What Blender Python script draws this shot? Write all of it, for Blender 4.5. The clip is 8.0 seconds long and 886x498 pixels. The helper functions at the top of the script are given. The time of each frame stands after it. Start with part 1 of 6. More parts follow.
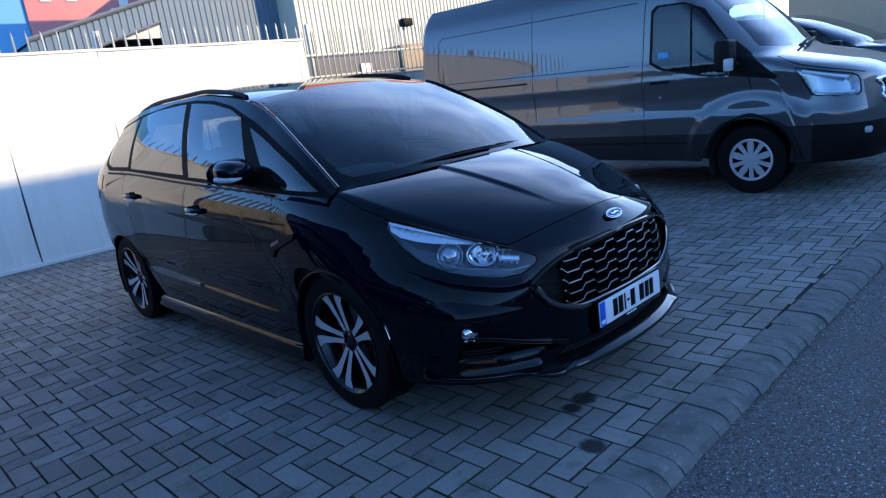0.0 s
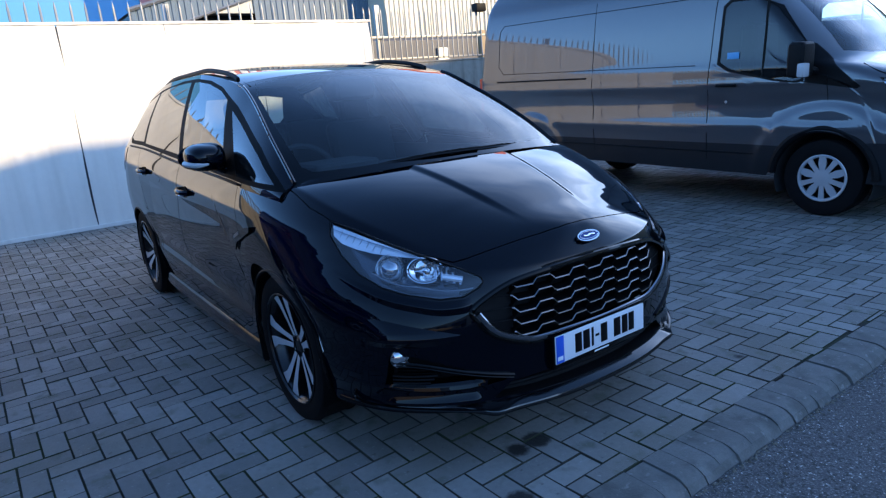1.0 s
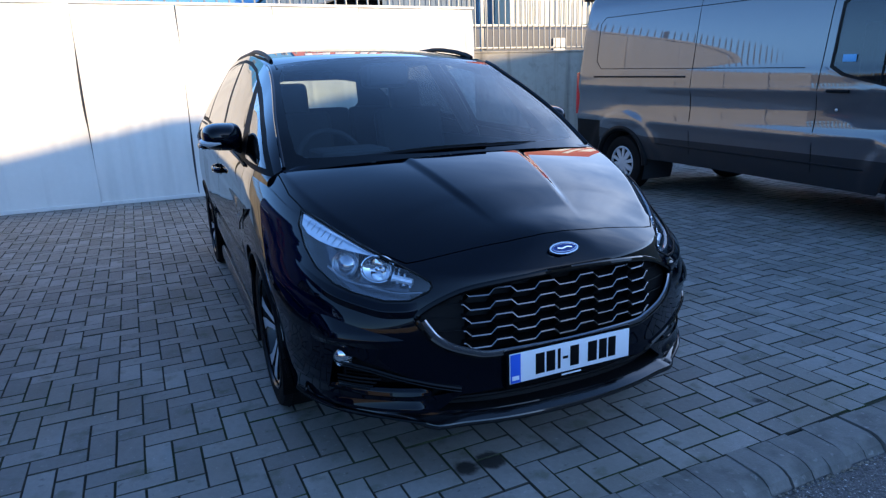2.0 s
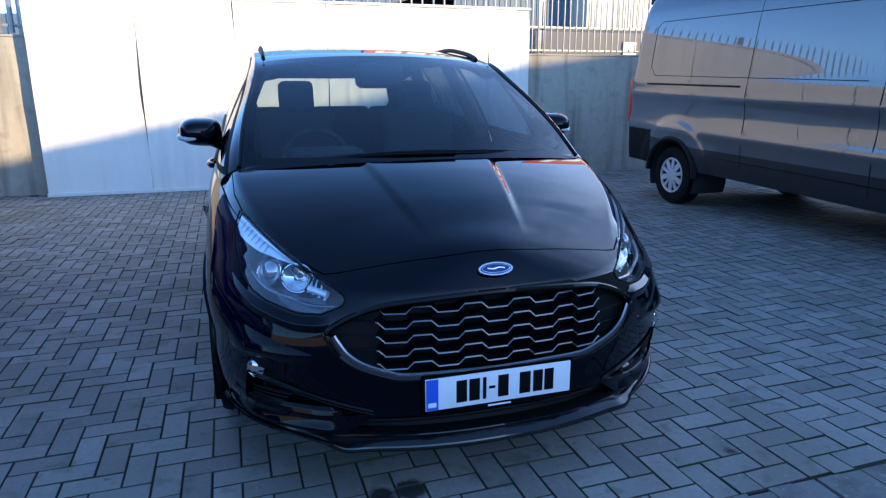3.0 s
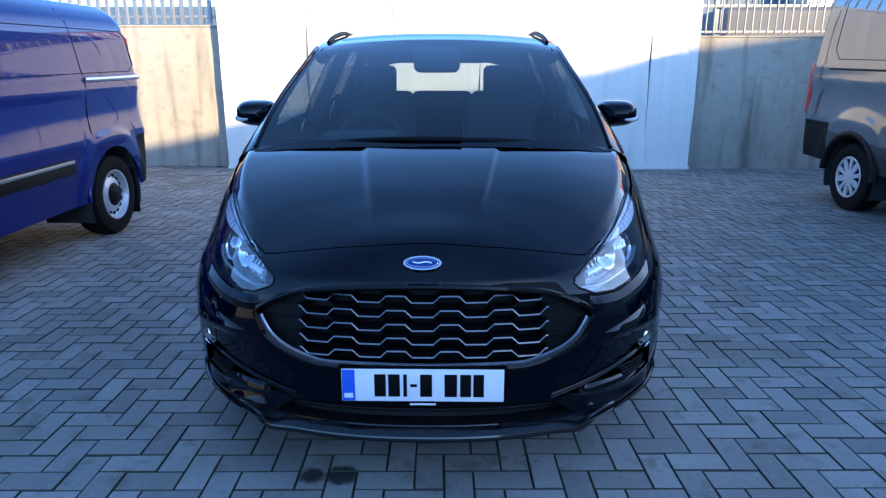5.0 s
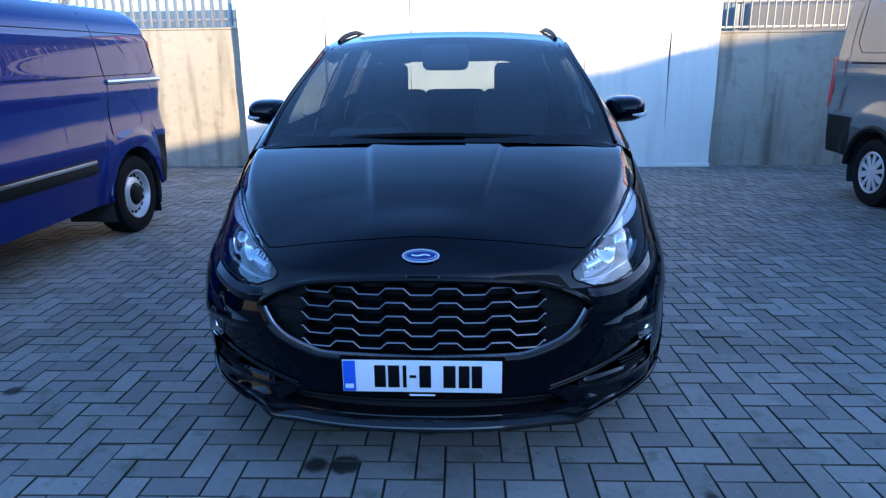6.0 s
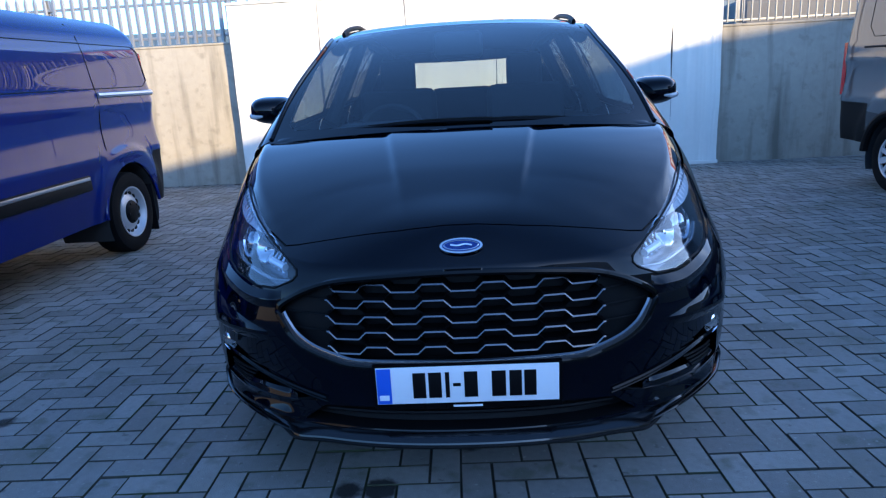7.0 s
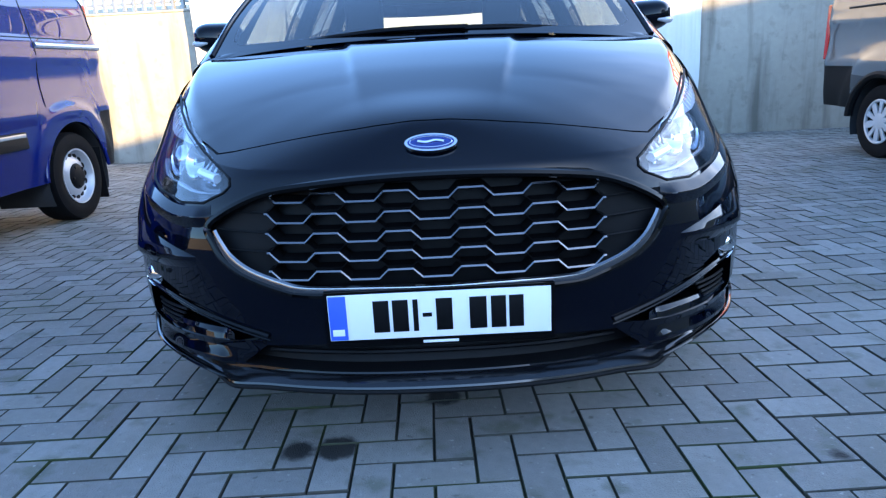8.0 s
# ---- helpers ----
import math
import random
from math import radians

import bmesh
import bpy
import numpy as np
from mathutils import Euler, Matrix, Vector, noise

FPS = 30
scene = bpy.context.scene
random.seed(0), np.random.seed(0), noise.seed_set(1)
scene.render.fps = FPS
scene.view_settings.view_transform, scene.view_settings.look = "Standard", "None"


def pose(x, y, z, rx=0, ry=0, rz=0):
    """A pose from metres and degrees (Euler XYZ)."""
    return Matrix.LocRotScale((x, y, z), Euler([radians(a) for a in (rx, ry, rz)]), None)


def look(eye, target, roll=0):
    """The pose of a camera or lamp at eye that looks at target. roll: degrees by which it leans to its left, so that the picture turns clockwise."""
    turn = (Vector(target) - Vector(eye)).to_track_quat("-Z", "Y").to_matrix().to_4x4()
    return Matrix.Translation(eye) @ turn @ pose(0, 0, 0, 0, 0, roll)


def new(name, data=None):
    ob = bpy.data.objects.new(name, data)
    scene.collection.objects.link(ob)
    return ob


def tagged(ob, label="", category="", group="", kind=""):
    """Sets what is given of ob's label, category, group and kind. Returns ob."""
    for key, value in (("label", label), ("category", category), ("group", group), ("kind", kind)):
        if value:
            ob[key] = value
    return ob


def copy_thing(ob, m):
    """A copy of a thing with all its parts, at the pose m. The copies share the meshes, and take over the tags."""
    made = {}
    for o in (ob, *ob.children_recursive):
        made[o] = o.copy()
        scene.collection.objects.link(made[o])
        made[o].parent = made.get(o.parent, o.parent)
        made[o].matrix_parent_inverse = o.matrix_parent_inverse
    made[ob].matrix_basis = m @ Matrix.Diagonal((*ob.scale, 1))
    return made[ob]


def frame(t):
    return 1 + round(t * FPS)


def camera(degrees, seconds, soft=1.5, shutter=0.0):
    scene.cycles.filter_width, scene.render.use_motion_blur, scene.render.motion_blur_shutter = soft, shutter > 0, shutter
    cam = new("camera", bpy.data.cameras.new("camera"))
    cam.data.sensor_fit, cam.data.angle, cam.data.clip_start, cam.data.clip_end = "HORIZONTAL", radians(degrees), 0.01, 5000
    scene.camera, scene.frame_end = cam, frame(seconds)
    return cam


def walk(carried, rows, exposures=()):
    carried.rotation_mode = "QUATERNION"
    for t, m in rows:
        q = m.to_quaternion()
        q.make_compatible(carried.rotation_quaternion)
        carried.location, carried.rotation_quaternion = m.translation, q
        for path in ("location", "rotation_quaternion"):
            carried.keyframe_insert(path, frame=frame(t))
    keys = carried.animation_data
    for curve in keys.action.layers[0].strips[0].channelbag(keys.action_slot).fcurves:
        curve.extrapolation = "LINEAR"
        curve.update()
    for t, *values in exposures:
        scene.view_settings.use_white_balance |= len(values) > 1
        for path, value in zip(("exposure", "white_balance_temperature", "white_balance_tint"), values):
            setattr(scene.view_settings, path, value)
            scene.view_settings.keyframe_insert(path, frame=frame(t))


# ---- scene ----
import functools

cam = camera(69.4, 8.0, soft=1.3)
PATH = [
    (0, (-2.455, -1.498, 1.402), (-1.146, -0.06, 0.938), -8.1),
    (0.5, (-2.161, -1.589, 1.398), (-0.982, -0.043, 0.927), -5.6),
    (1, (-1.856, -1.635, 1.383), (-0.751, -0.038, 0.906), -4.9),
    (1.5, (-1.585, -1.719, 1.372), (-0.64, -0.024, 0.889), -4.9),
    (1.7, (-1.466, -1.773, 1.358), (-0.594, -0.04, 0.873), -3.9),
    (2.8, (-0.851, -1.838, 1.363), (-0.242, 0.005, 0.882), 0.0),
    (3, (-0.756, -1.846, 1.359), (-0.19, 0.012, 0.879), -0.3),
    (3.5, (-0.491, -1.902, 1.344), (-0.124, 0.004, 0.861), -0.2),
    (4, (-0.287, -1.886, 1.343), (-0.059, 0.039, 0.852), -0.4),
    (4.5, (-0.093, -1.827, 1.352), (0.072, 0.1, 0.844), 0.7),
    (5, (0.096, -1.876, 1.353), (0.064, 0.055, 0.833), 0.0),
    (5.2, (0.178, -1.923, 1.366), (0.088, 0.004, 0.84), -0.2),
    (6.5, (0.17, -1.862, 1.292), (0.057, 0.071, 0.793), -1.1),
    (7, (0.034, -1.69, 1.206), (-0.061, 0.251, 0.732), -3.1),
    (7.5, (-0.004, -1.511, 1.053), (-0.019, 0.427, 0.558), -3.0),
    (8, (0.03, -1.42, 0.92), (0.01, 0.515, 0.417), -3.0),
]
EXPOSURE = ((0.0, 1.78, 6150), (1.0, 1.92, 6600), (1.5, 1.95, 6700), (3.0, 2.15, 6450), (3.5, 2.22, 6300), (5.0, 2.48, 6380), (6.5, 2.24, 6200), (7.0, 2.17, 6200), (7.5, 2.76, 6700), (8.0, 3.22, 7700))
walk(cam, [(t, look(eye, target, roll)) for t, eye, target, roll in PATH], [(t, e, k, 5) for t, e, k in EXPOSURE])

# ---- world and sun ----
SUN_AZ, SUN_EL = radians(145), radians(20)   # compass from +y towards +x
world = bpy.data.worlds.new("sky")
scene.world = world
world.use_nodes = True
wn, wl = world.node_tree.nodes, world.node_tree.links
sky = wn.new("ShaderNodeTexSky")
sky.sky_type, sky.sun_disc = "NISHITA", False
sky.air_density, sky.dust_density, sky.ozone_density = 0.7, 0.25, 6.0
sky.sun_elevation, sky.sun_rotation = SUN_EL, SUN_AZ
wn["Background"].inputs["Strength"].default_value = 0.15
# an unseen veil of streaked cloud, added to brighten the sky towards the east
wtc, wdot, wveil, wmap, wnz, wstreak, wmul, wgain, wsat = (wn.new("ShaderNode" + k) for k in ("TexCoord", "VectorMath", "MapRange", "Mapping", "TexNoise", "MapRange", "Math", "Math", "HueSaturation"))
wdot.operation, wdot.inputs[1].default_value = "DOT_PRODUCT", Vector((0.90, 0.42, 0.0)).normalized()
wl.new(wtc.outputs["Generated"], wdot.inputs[0]), wl.new(wdot.outputs["Value"], wveil.inputs["Value"])
wveil.interpolation_type = "SMOOTHSTEP"
wveil.inputs["From Min"].default_value, wveil.inputs["From Max"].default_value = 0.48, 1.0
wmap.inputs["Scale"].default_value, wmap.inputs["Rotation"].default_value = (1.2, 3.5, 7.0), (0, 0, radians(25))
wnz.inputs["Scale"].default_value, wnz.inputs["Detail"].default_value = 1.6, 7
wl.new(wtc.outputs["Generated"], wmap.inputs["Vector"]), wl.new(wmap.outputs[0], wnz.inputs["Vector"]), wl.new(wnz.outputs["Fac"], wstreak.inputs["Value"])
wstreak.inputs["From Min"].default_value, wstreak.inputs["From Max"].default_value, wstreak.inputs["To Min"].default_value = 0.35, 0.65, 0.55
wmul.operation, wgain.operation = "MULTIPLY", "MULTIPLY_ADD"
wl.new(wveil.outputs[0], wmul.inputs[0]), wl.new(wstreak.outputs[0], wmul.inputs[1]), wl.new(wmul.outputs[0], wgain.inputs[0])
wgain.inputs[1].default_value, wgain.inputs[2].default_value = 2.2, 1.0
wl.new(wgain.outputs[0], wsat.inputs["Value"]), wl.new(sky.outputs["Color"], wsat.inputs["Color"])
wthin = wn.new("ShaderNodeMath")
wthin.operation, wthin.inputs[1].default_value, wthin.inputs[2].default_value = "MULTIPLY_ADD", -0.45, 1.0
wl.new(wmul.outputs[0], wthin.inputs[0]), wl.new(wthin.outputs[0], wsat.inputs["Saturation"])
wl.new(wsat.outputs["Color"], wn["Background"].inputs["Color"])
sun_data = bpy.data.lights.new("sun", "SUN")
sun_data.energy, sun_data.angle, sun_data.color = 1.9, radians(0.25), (1.0, 0.74, 0.44)
sun = new("sun", sun_data)
SUN_DIR = Vector((math.sin(SUN_AZ) * math.cos(SUN_EL), math.cos(SUN_AZ) * math.cos(SUN_EL), math.sin(SUN_EL)))
sun.matrix_world = look(SUN_DIR * 60, (0, 0, 0))

# ---- materials ----
def material(name, color, rough=0.5, metal=0.0, vary=0.15, scale=6.0, bump=0.0, bump_scale=80.0, coat=0.0, spread=0.0, spec=0.5, rough_vary=0.0):
    """A surface with two scales of variation in colour, optional fine relief, and a spread of tone from piece to piece."""
    m = bpy.data.materials.new(name)
    m.use_nodes = True
    n, l = m.node_tree.nodes, m.node_tree.links
    b = n["Principled BSDF"]
    b.inputs["Roughness"].default_value, b.inputs["Metallic"].default_value = rough, metal
    b.inputs["Coat Weight"].default_value, b.inputs["Coat Roughness"].default_value = coat, 0.02
    b.inputs["Specular IOR Level"].default_value = spec
    tc = n.new("ShaderNodeTexCoord")
    def noisy(s, detail):
        x = n.new("ShaderNodeTexNoise")
        x.inputs["Scale"].default_value, x.inputs["Detail"].default_value = s, detail
        l.new(tc.outputs["Object"], x.inputs["Vector"])
        return x
    big, small = noisy(scale, 4), noisy(scale * 11, 3)
    def math_node(op, a, c):
        x = n.new("ShaderNodeMath")
        x.operation = op
        for k, v in enumerate((a, c)):
            if isinstance(v, (int, float)):
                x.inputs[k].default_value = v
            else:
                l.new(v, x.inputs[k])
        return x.outputs[0]
    k = math_node("ADD", math_node("MULTIPLY", big.outputs["Fac"], 1.2 * vary), math_node("MULTIPLY", small.outputs["Fac"], 0.8 * vary))
    k = math_node("ADD", k, 1.0 - vary)
    if spread:
        info = n.new("ShaderNodeObjectInfo")
        geo = n.new("ShaderNodeNewGeometry")
        r = math_node("FRACT", math_node("ADD", info.outputs["Random"], geo.outputs["Random Per Island"]), 0)
        k = math_node("MULTIPLY", k, math_node("ADD", math_node("MULTIPLY", r, 2 * spread), 1.0 - spread))
    mix = n.new("ShaderNodeVectorMath")
    mix.operation = "SCALE"
    mix.inputs[0].default_value = color
    l.new(k, mix.inputs["Scale"])
    l.new(mix.outputs[0], b.inputs["Base Color"])
    if rough_vary:
        l.new(math_node("ADD", math_node("MULTIPLY", big.outputs["Fac"], 2 * rough_vary), rough - rough_vary), b.inputs["Roughness"])
    if bump:
        fine = noisy(bump_scale, 5)
        bp = n.new("ShaderNodeBump")
        bp.inputs["Strength"].default_value, bp.inputs["Distance"].default_value = bump, 0.004
        l.new(fine.outputs["Fac"], bp.inputs["Height"])
        l.new(bp.outputs["Normal"], b.inputs["Normal"])
    return m


def glass(name, tint=(0.8, 0.85, 0.85), rough=0.0, ior=1.5):
    """Thin glazing: a clear pane with a mirror gloss on top."""
    m = bpy.data.materials.new(name)
    m.use_nodes = True
    n, l = m.node_tree.nodes, m.node_tree.links
    n.remove(n["Principled BSDF"])
    clear, gloss, mix, fr = (n.new("ShaderNodeBsdf" + k) if k in ("Transparent", "Glossy") else n.new("ShaderNode" + k) for k in ("Transparent", "Glossy", "MixShader", "LayerWeight"))
    power, scaled = n.new("ShaderNodeMath"), n.new("ShaderNodeMath")
    power.operation, power.inputs[1].default_value = "POWER", 4.0
    r0 = 2 * ((ior - 1) / (ior + 1)) ** 2
    scaled.operation, scaled.inputs[1].default_value, scaled.inputs[2].default_value = "MULTIPLY_ADD", 1 - r0, r0
    fr.inputs["Blend"].default_value = 0.5
    l.new(fr.outputs["Facing"], power.inputs[0]), l.new(power.outputs[0], scaled.inputs[0])
    clear.inputs["Color"].default_value = (*tint, 1)
    gloss.inputs["Roughness"].default_value = rough
    l.new(scaled.outputs[0], mix.inputs[0]), l.new(clear.outputs[0], mix.inputs[1]), l.new(gloss.outputs[0], mix.inputs[2])
    l.new(mix.outputs[0], n["Material Output"].inputs["Surface"])
    return m


def lacquered(m, r0, rough=0.012, power=3.7):
    """Clear lacquer over a base: a mirror gloss that grows towards grazing angles."""
    n, l = m.node_tree.nodes, m.node_tree.links
    gloss, mix, fr, pw, sc = (n.new("ShaderNode" + k) for k in ("BsdfGlossy", "MixShader", "LayerWeight", "Math", "Math"))
    fr.inputs["Blend"].default_value, gloss.inputs["Roughness"].default_value = 0.5, rough
    pw.operation, pw.inputs[1].default_value = "POWER", power
    sc.operation, sc.inputs[1].default_value, sc.inputs[2].default_value = "MULTIPLY_ADD", 1 - r0, r0
    l.new(fr.outputs["Facing"], pw.inputs[0]), l.new(pw.outputs[0], sc.inputs[0]), l.new(sc.outputs[0], mix.inputs[0])
    l.new(n["Principled BSDF"].outputs[0], mix.inputs[1]), l.new(gloss.outputs[0], mix.inputs[2])
    l.new(mix.outputs[0], n["Material Output"].inputs["Surface"])
    return m


M_PAINT = lacquered(material("black_car_paint", (0.0005, 0.0013, 0.0040), 0.4, vary=0.05, spec=0.0), 0.022)
M_GREY = lacquered(material("magnetic_grey_paint", (0.062, 0.062, 0.067), 0.35, metal=0.25, vary=0.06, spec=0.2), 0.09, 0.012, 3.8)
M_CLADDING = lacquered(material("dark_grey_cladding", (0.016, 0.016, 0.018), 0.45, vary=0.1, spec=0.1), 0.03, 0.06, 4.0)
M_BLUE = lacquered(material("blue_van_paint", (0.001, 0.009, 0.105), 0.35, vary=0.06, spec=0.0), 0.04, 0.012, 3.8)
M_PLASTIC = material("black_plastic", (0.0045, 0.0045, 0.005), 0.5, spec=0.12, vary=0.2, bump=0.15, bump_scale=500)
M_GLOSSBLACK = lacquered(material("gloss_black_trim", (0.001, 0.001, 0.0014), 0.3, vary=0.05, spec=0.0), 0.016, 0.05)
M_BLADE = lacquered(material("satin_black_blade", (0.004, 0.0042, 0.005), 0.4, vary=0.1, spec=0.0), 0.055, 0.10)
M_GRILLE = material("matt_black_grille", (0.0025, 0.0025, 0.003), 0.6, spec=0.06, vary=0.2)
M_RUBBER = material("tyre_rubber", (0.006, 0.006, 0.0065), 0.75, spec=0.10, vary=0.3, scale=12, bump=0.3, bump_scale=250)
M_CHROME = material("chrome", (0.75, 0.75, 0.76), 0.08, metal=1.0, vary=0.03)
M_SATIN = material("satin_silver", (0.5, 0.5, 0.52), 0.28, metal=1.0, vary=0.05)
M_MACHINED = material("machined_alloy", (0.62, 0.62, 0.64), 0.34, metal=0.35, vary=0.08)
M_DARKALLOY = material("dark_alloy", (0.007, 0.007, 0.008), 0.25, metal=0.2, vary=0.1)
M_BAR = material("satin_black_bar", (0.14, 0.14, 0.145), 0.22, metal=0.9, vary=0.08)
M_DARKCHROME = material("dark_chrome", (0.25, 0.25, 0.26), 0.14, metal=1.0, vary=0.04)
M_LAMPHOUSE = material("lamp_housing", (0.085, 0.09, 0.105), 0.18, metal=0.85, vary=0.1)
M_VANLAMP = material("pale_lamp_housing", (0.45, 0.47, 0.50), 0.25, metal=0.8, vary=0.1)
M_PROJECTOR = lacquered(material("projector_glass", (0.35, 0.38, 0.42), 0.12, metal=0.8, vary=0.1), 0.10, 0.02)
M_DRL = material("lamp_diffuser", (0.72, 0.75, 0.80), 0.2, metal=0.35, vary=0.06)
M_INDICATOR = material("indicator_diffuser", (0.42, 0.42, 0.43), 0.15, vary=0.05)
M_TAIL = material("red_lamp_plastic", (0.45, 0.012, 0.012), 0.12, vary=0.08)
M_CALIPER = material("red_caliper", (0.40, 0.02, 0.015), 0.4, vary=0.1)
M_LINING = material("roof_lining_cloth", (0.22, 0.22, 0.22), 0.9, vary=0.1)
M_INTERIOR = material("dark_cabin_trim", (0.034, 0.034, 0.036), 0.8, spec=0.15, vary=0.2, bump=0.2, bump_scale=300)
M_SCREEN = glass("windscreen_glass", (0.66, 0.80, 0.84), ior=1.35)
M_BACKGLASS = glass("tailgate_glass", (0.60, 0.60, 0.55), ior=1.5)
M_SIDEGLASS = glass("tinted_side_glass", (0.26, 0.29, 0.30), ior=1.6)
M_VANGLASS = glass("van_door_glass", (0.26, 0.29, 0.28), ior=1.4)
M_PRIVACY = glass("privacy_glass", (0.08, 0.085, 0.085), ior=1.65)
M_LENS = glass("headlamp_lens", (0.92, 0.95, 0.98), ior=1.5)
M_WHITEPLATE = material("white_plate", (0.75, 0.76, 0.78), 0.35, vary=0.03)
M_STEEL = material("silver_wheel_paint", (0.50, 0.50, 0.51), 0.38, metal=0.4, vary=0.12)
M_SLATE = lacquered(material("slate_blue_paint", (0.020, 0.035, 0.055), 0.32, metal=0.4, vary=0.06, spec=0.1), 0.035, 0.02, 5.0)
M_BLUEPLATE = material("blue_plate_band", (0.02, 0.10, 0.55), 0.35, vary=0.03)
M_INK = material("black_ink", (0.0015, 0.0015, 0.002), 0.5, vary=0.05, spec=0.15)
M_BADGEBLUE = material("dark_blue_enamel", (0.01, 0.03, 0.16), 0.15, vary=0.05)
M_PANEL = material("white_hoarding_panel", (0.72, 0.69, 0.625), 0.55, vary=0.10, scale=1.3, bump=0.1, bump_scale=60)
M_CONCRETE = material("rendered_concrete", (0.36, 0.325, 0.265), 0.9, vary=0.3, scale=1.1, bump=0.5, bump_scale=70)
M_GALV = material("galvanised_steel", (0.25, 0.255, 0.26), 0.45, metal=0.6, vary=0.25, scale=9)
M_PAVER = material("grey_block_paver", (0.222, 0.213, 0.194), 0.66, spec=0.35, vary=0.45, scale=3.5, bump=1.0, bump_scale=220, spread=0.24)
M_JOINT = material("mossy_joint_sand", (0.010, 0.011, 0.007), 1.0, vary=0.5, scale=5, bump=0.6, bump_scale=150)
M_ASPHALT = material("asphalt", (0.060, 0.060, 0.060), 0.75, vary=0.9, scale=26, bump=1.0, bump_scale=130)
M_KERB = material("concrete_kerb", (0.145, 0.140, 0.128), 0.9, vary=0.5, scale=7, bump=0.6, bump_scale=120, spread=0.12)
M_BLUECLAD = material("blue_grey_cladding", (0.085, 0.135, 0.19), 0.5, vary=0.12, scale=0.6)
M_CREAMCLAD = material("cream_cladding", (0.62, 0.58, 0.48), 0.5, vary=0.12, scale=0.6)
M_SIGNRED = material("red_sign", (0.52, 0.08, 0.065), 0.45, vary=0.06, scale=1)
M_SIGNPINK = material("pale_red_sign", (0.55, 0.19, 0.18), 0.5, vary=0.10, scale=0.8)
M_SIGNBLUE = material("light_blue_sign", (0.08, 0.30, 0.55), 0.45, vary=0.06, scale=1)
M_SIGNWHITE = material("white_sign_paint", (0.8, 0.8, 0.8), 0.45, vary=0.04)
M_DARKSHED = material("dark_grey_sheet", (0.09, 0.09, 0.095), 0.6, vary=0.2, scale=1.0)
M_TANWALL = material("tan_painted_wall", (0.44, 0.37, 0.27), 0.85, vary=0.2, scale=0.7, bump=0.3, bump_scale=40)
M_TAN = material("tan_blockwork", (0.42, 0.31, 0.19), 0.9, vary=0.25, scale=2.0, bump=0.4, bump_scale=30)
M_GRIT = material("grit", (0.16, 0.14, 0.11), 0.95, vary=0.4, scale=20, spread=0.4)
M_WALLWARM = material("pale_plaster", (0.55, 0.53, 0.50), 0.85, vary=0.15, scale=0.8)
M_DARKGLASS = material("dark_window_glass", (0.015, 0.018, 0.022), 0.05, vary=0.05)


def stained(m, spots):
    """Oil drips: round dark patches with ragged rims at fixed places on the ground."""
    n, l = m.node_tree.nodes, m.node_tree.links
    b = n["Principled BSDF"]
    base = b.inputs["Base Color"].links[0].from_socket
    geo, noise_node = n.new("ShaderNodeNewGeometry"), n.new("ShaderNodeTexNoise")
    noise_node.inputs["Scale"].default_value = 45
    l.new(geo.outputs["Position"], noise_node.inputs["Vector"])
    total = None
    for x, y, r in spots:
        d = n.new("ShaderNodeVectorMath")
        d.operation = "DISTANCE"
        d.inputs[1].default_value = (x, y, 0)
        l.new(geo.outputs["Position"], d.inputs[0])
        a = n.new("ShaderNodeMath")
        a.operation, a.inputs[1].default_value = "MULTIPLY_ADD", 0.03
        l.new(noise_node.outputs["Fac"], a.inputs[0]), l.new(d.outputs["Value"], a.inputs[2])
        k = n.new("ShaderNodeMapRange")
        k.inputs["From Min"].default_value, k.inputs["From Max"].default_value = r + 0.006, r + 0.026
        k.inputs["To Min"].default_value, k.inputs["To Max"].default_value = 0.11, 1.0
        l.new(a.outputs[0], k.inputs["Value"])
        if total is None:
            total = k.outputs[0]
        else:
            mu = n.new("ShaderNodeMath")
            mu.operation = "MULTIPLY"
            l.new(total, mu.inputs[0]), l.new(k.outputs[0], mu.inputs[1])
            total = mu.outputs[0]
    sc = n.new("ShaderNodeVectorMath")
    sc.operation = "SCALE"
    l.new(base, sc.inputs[0]), l.new(total, sc.inputs["Scale"]), l.new(sc.outputs[0], b.inputs["Base Color"])


def mottled(m, color, scale, lo, hi, amount, stretch=(1, 1, 1), detail=6, offset=0.0):
    """Patches of another tone with ragged rims; stretch draws them out into streaks."""
    n, l = m.node_tree.nodes, m.node_tree.links
    b = n["Principled BSDF"]
    base = b.inputs["Base Color"].links[0].from_socket
    geo, mp, nz, ramp, mix = (n.new("ShaderNode" + k) for k in ("NewGeometry", "Mapping", "TexNoise", "MapRange", "Mix"))
    mp.inputs["Scale"].default_value, mp.inputs["Location"].default_value = stretch, (offset, offset, offset)
    nz.inputs["Scale"].default_value, nz.inputs["Detail"].default_value = scale, detail
    l.new(geo.outputs["Position"], mp.inputs["Vector"]), l.new(mp.outputs[0], nz.inputs["Vector"])
    ramp.inputs["From Min"].default_value, ramp.inputs["From Max"].default_value, ramp.inputs["To Max"].default_value = lo, hi, amount
    l.new(nz.outputs["Fac"], ramp.inputs["Value"])
    mix.data_type = "RGBA"
    colour_in = [i for i in mix.inputs if i.type == "RGBA"]
    colour_in[1].default_value = (*color, 1)
    l.new(ramp.outputs[0], mix.inputs["Factor"]), l.new(base, colour_in[0])
    l.new([o for o in mix.outputs if o.type == "RGBA"][0], b.inputs["Base Color"])


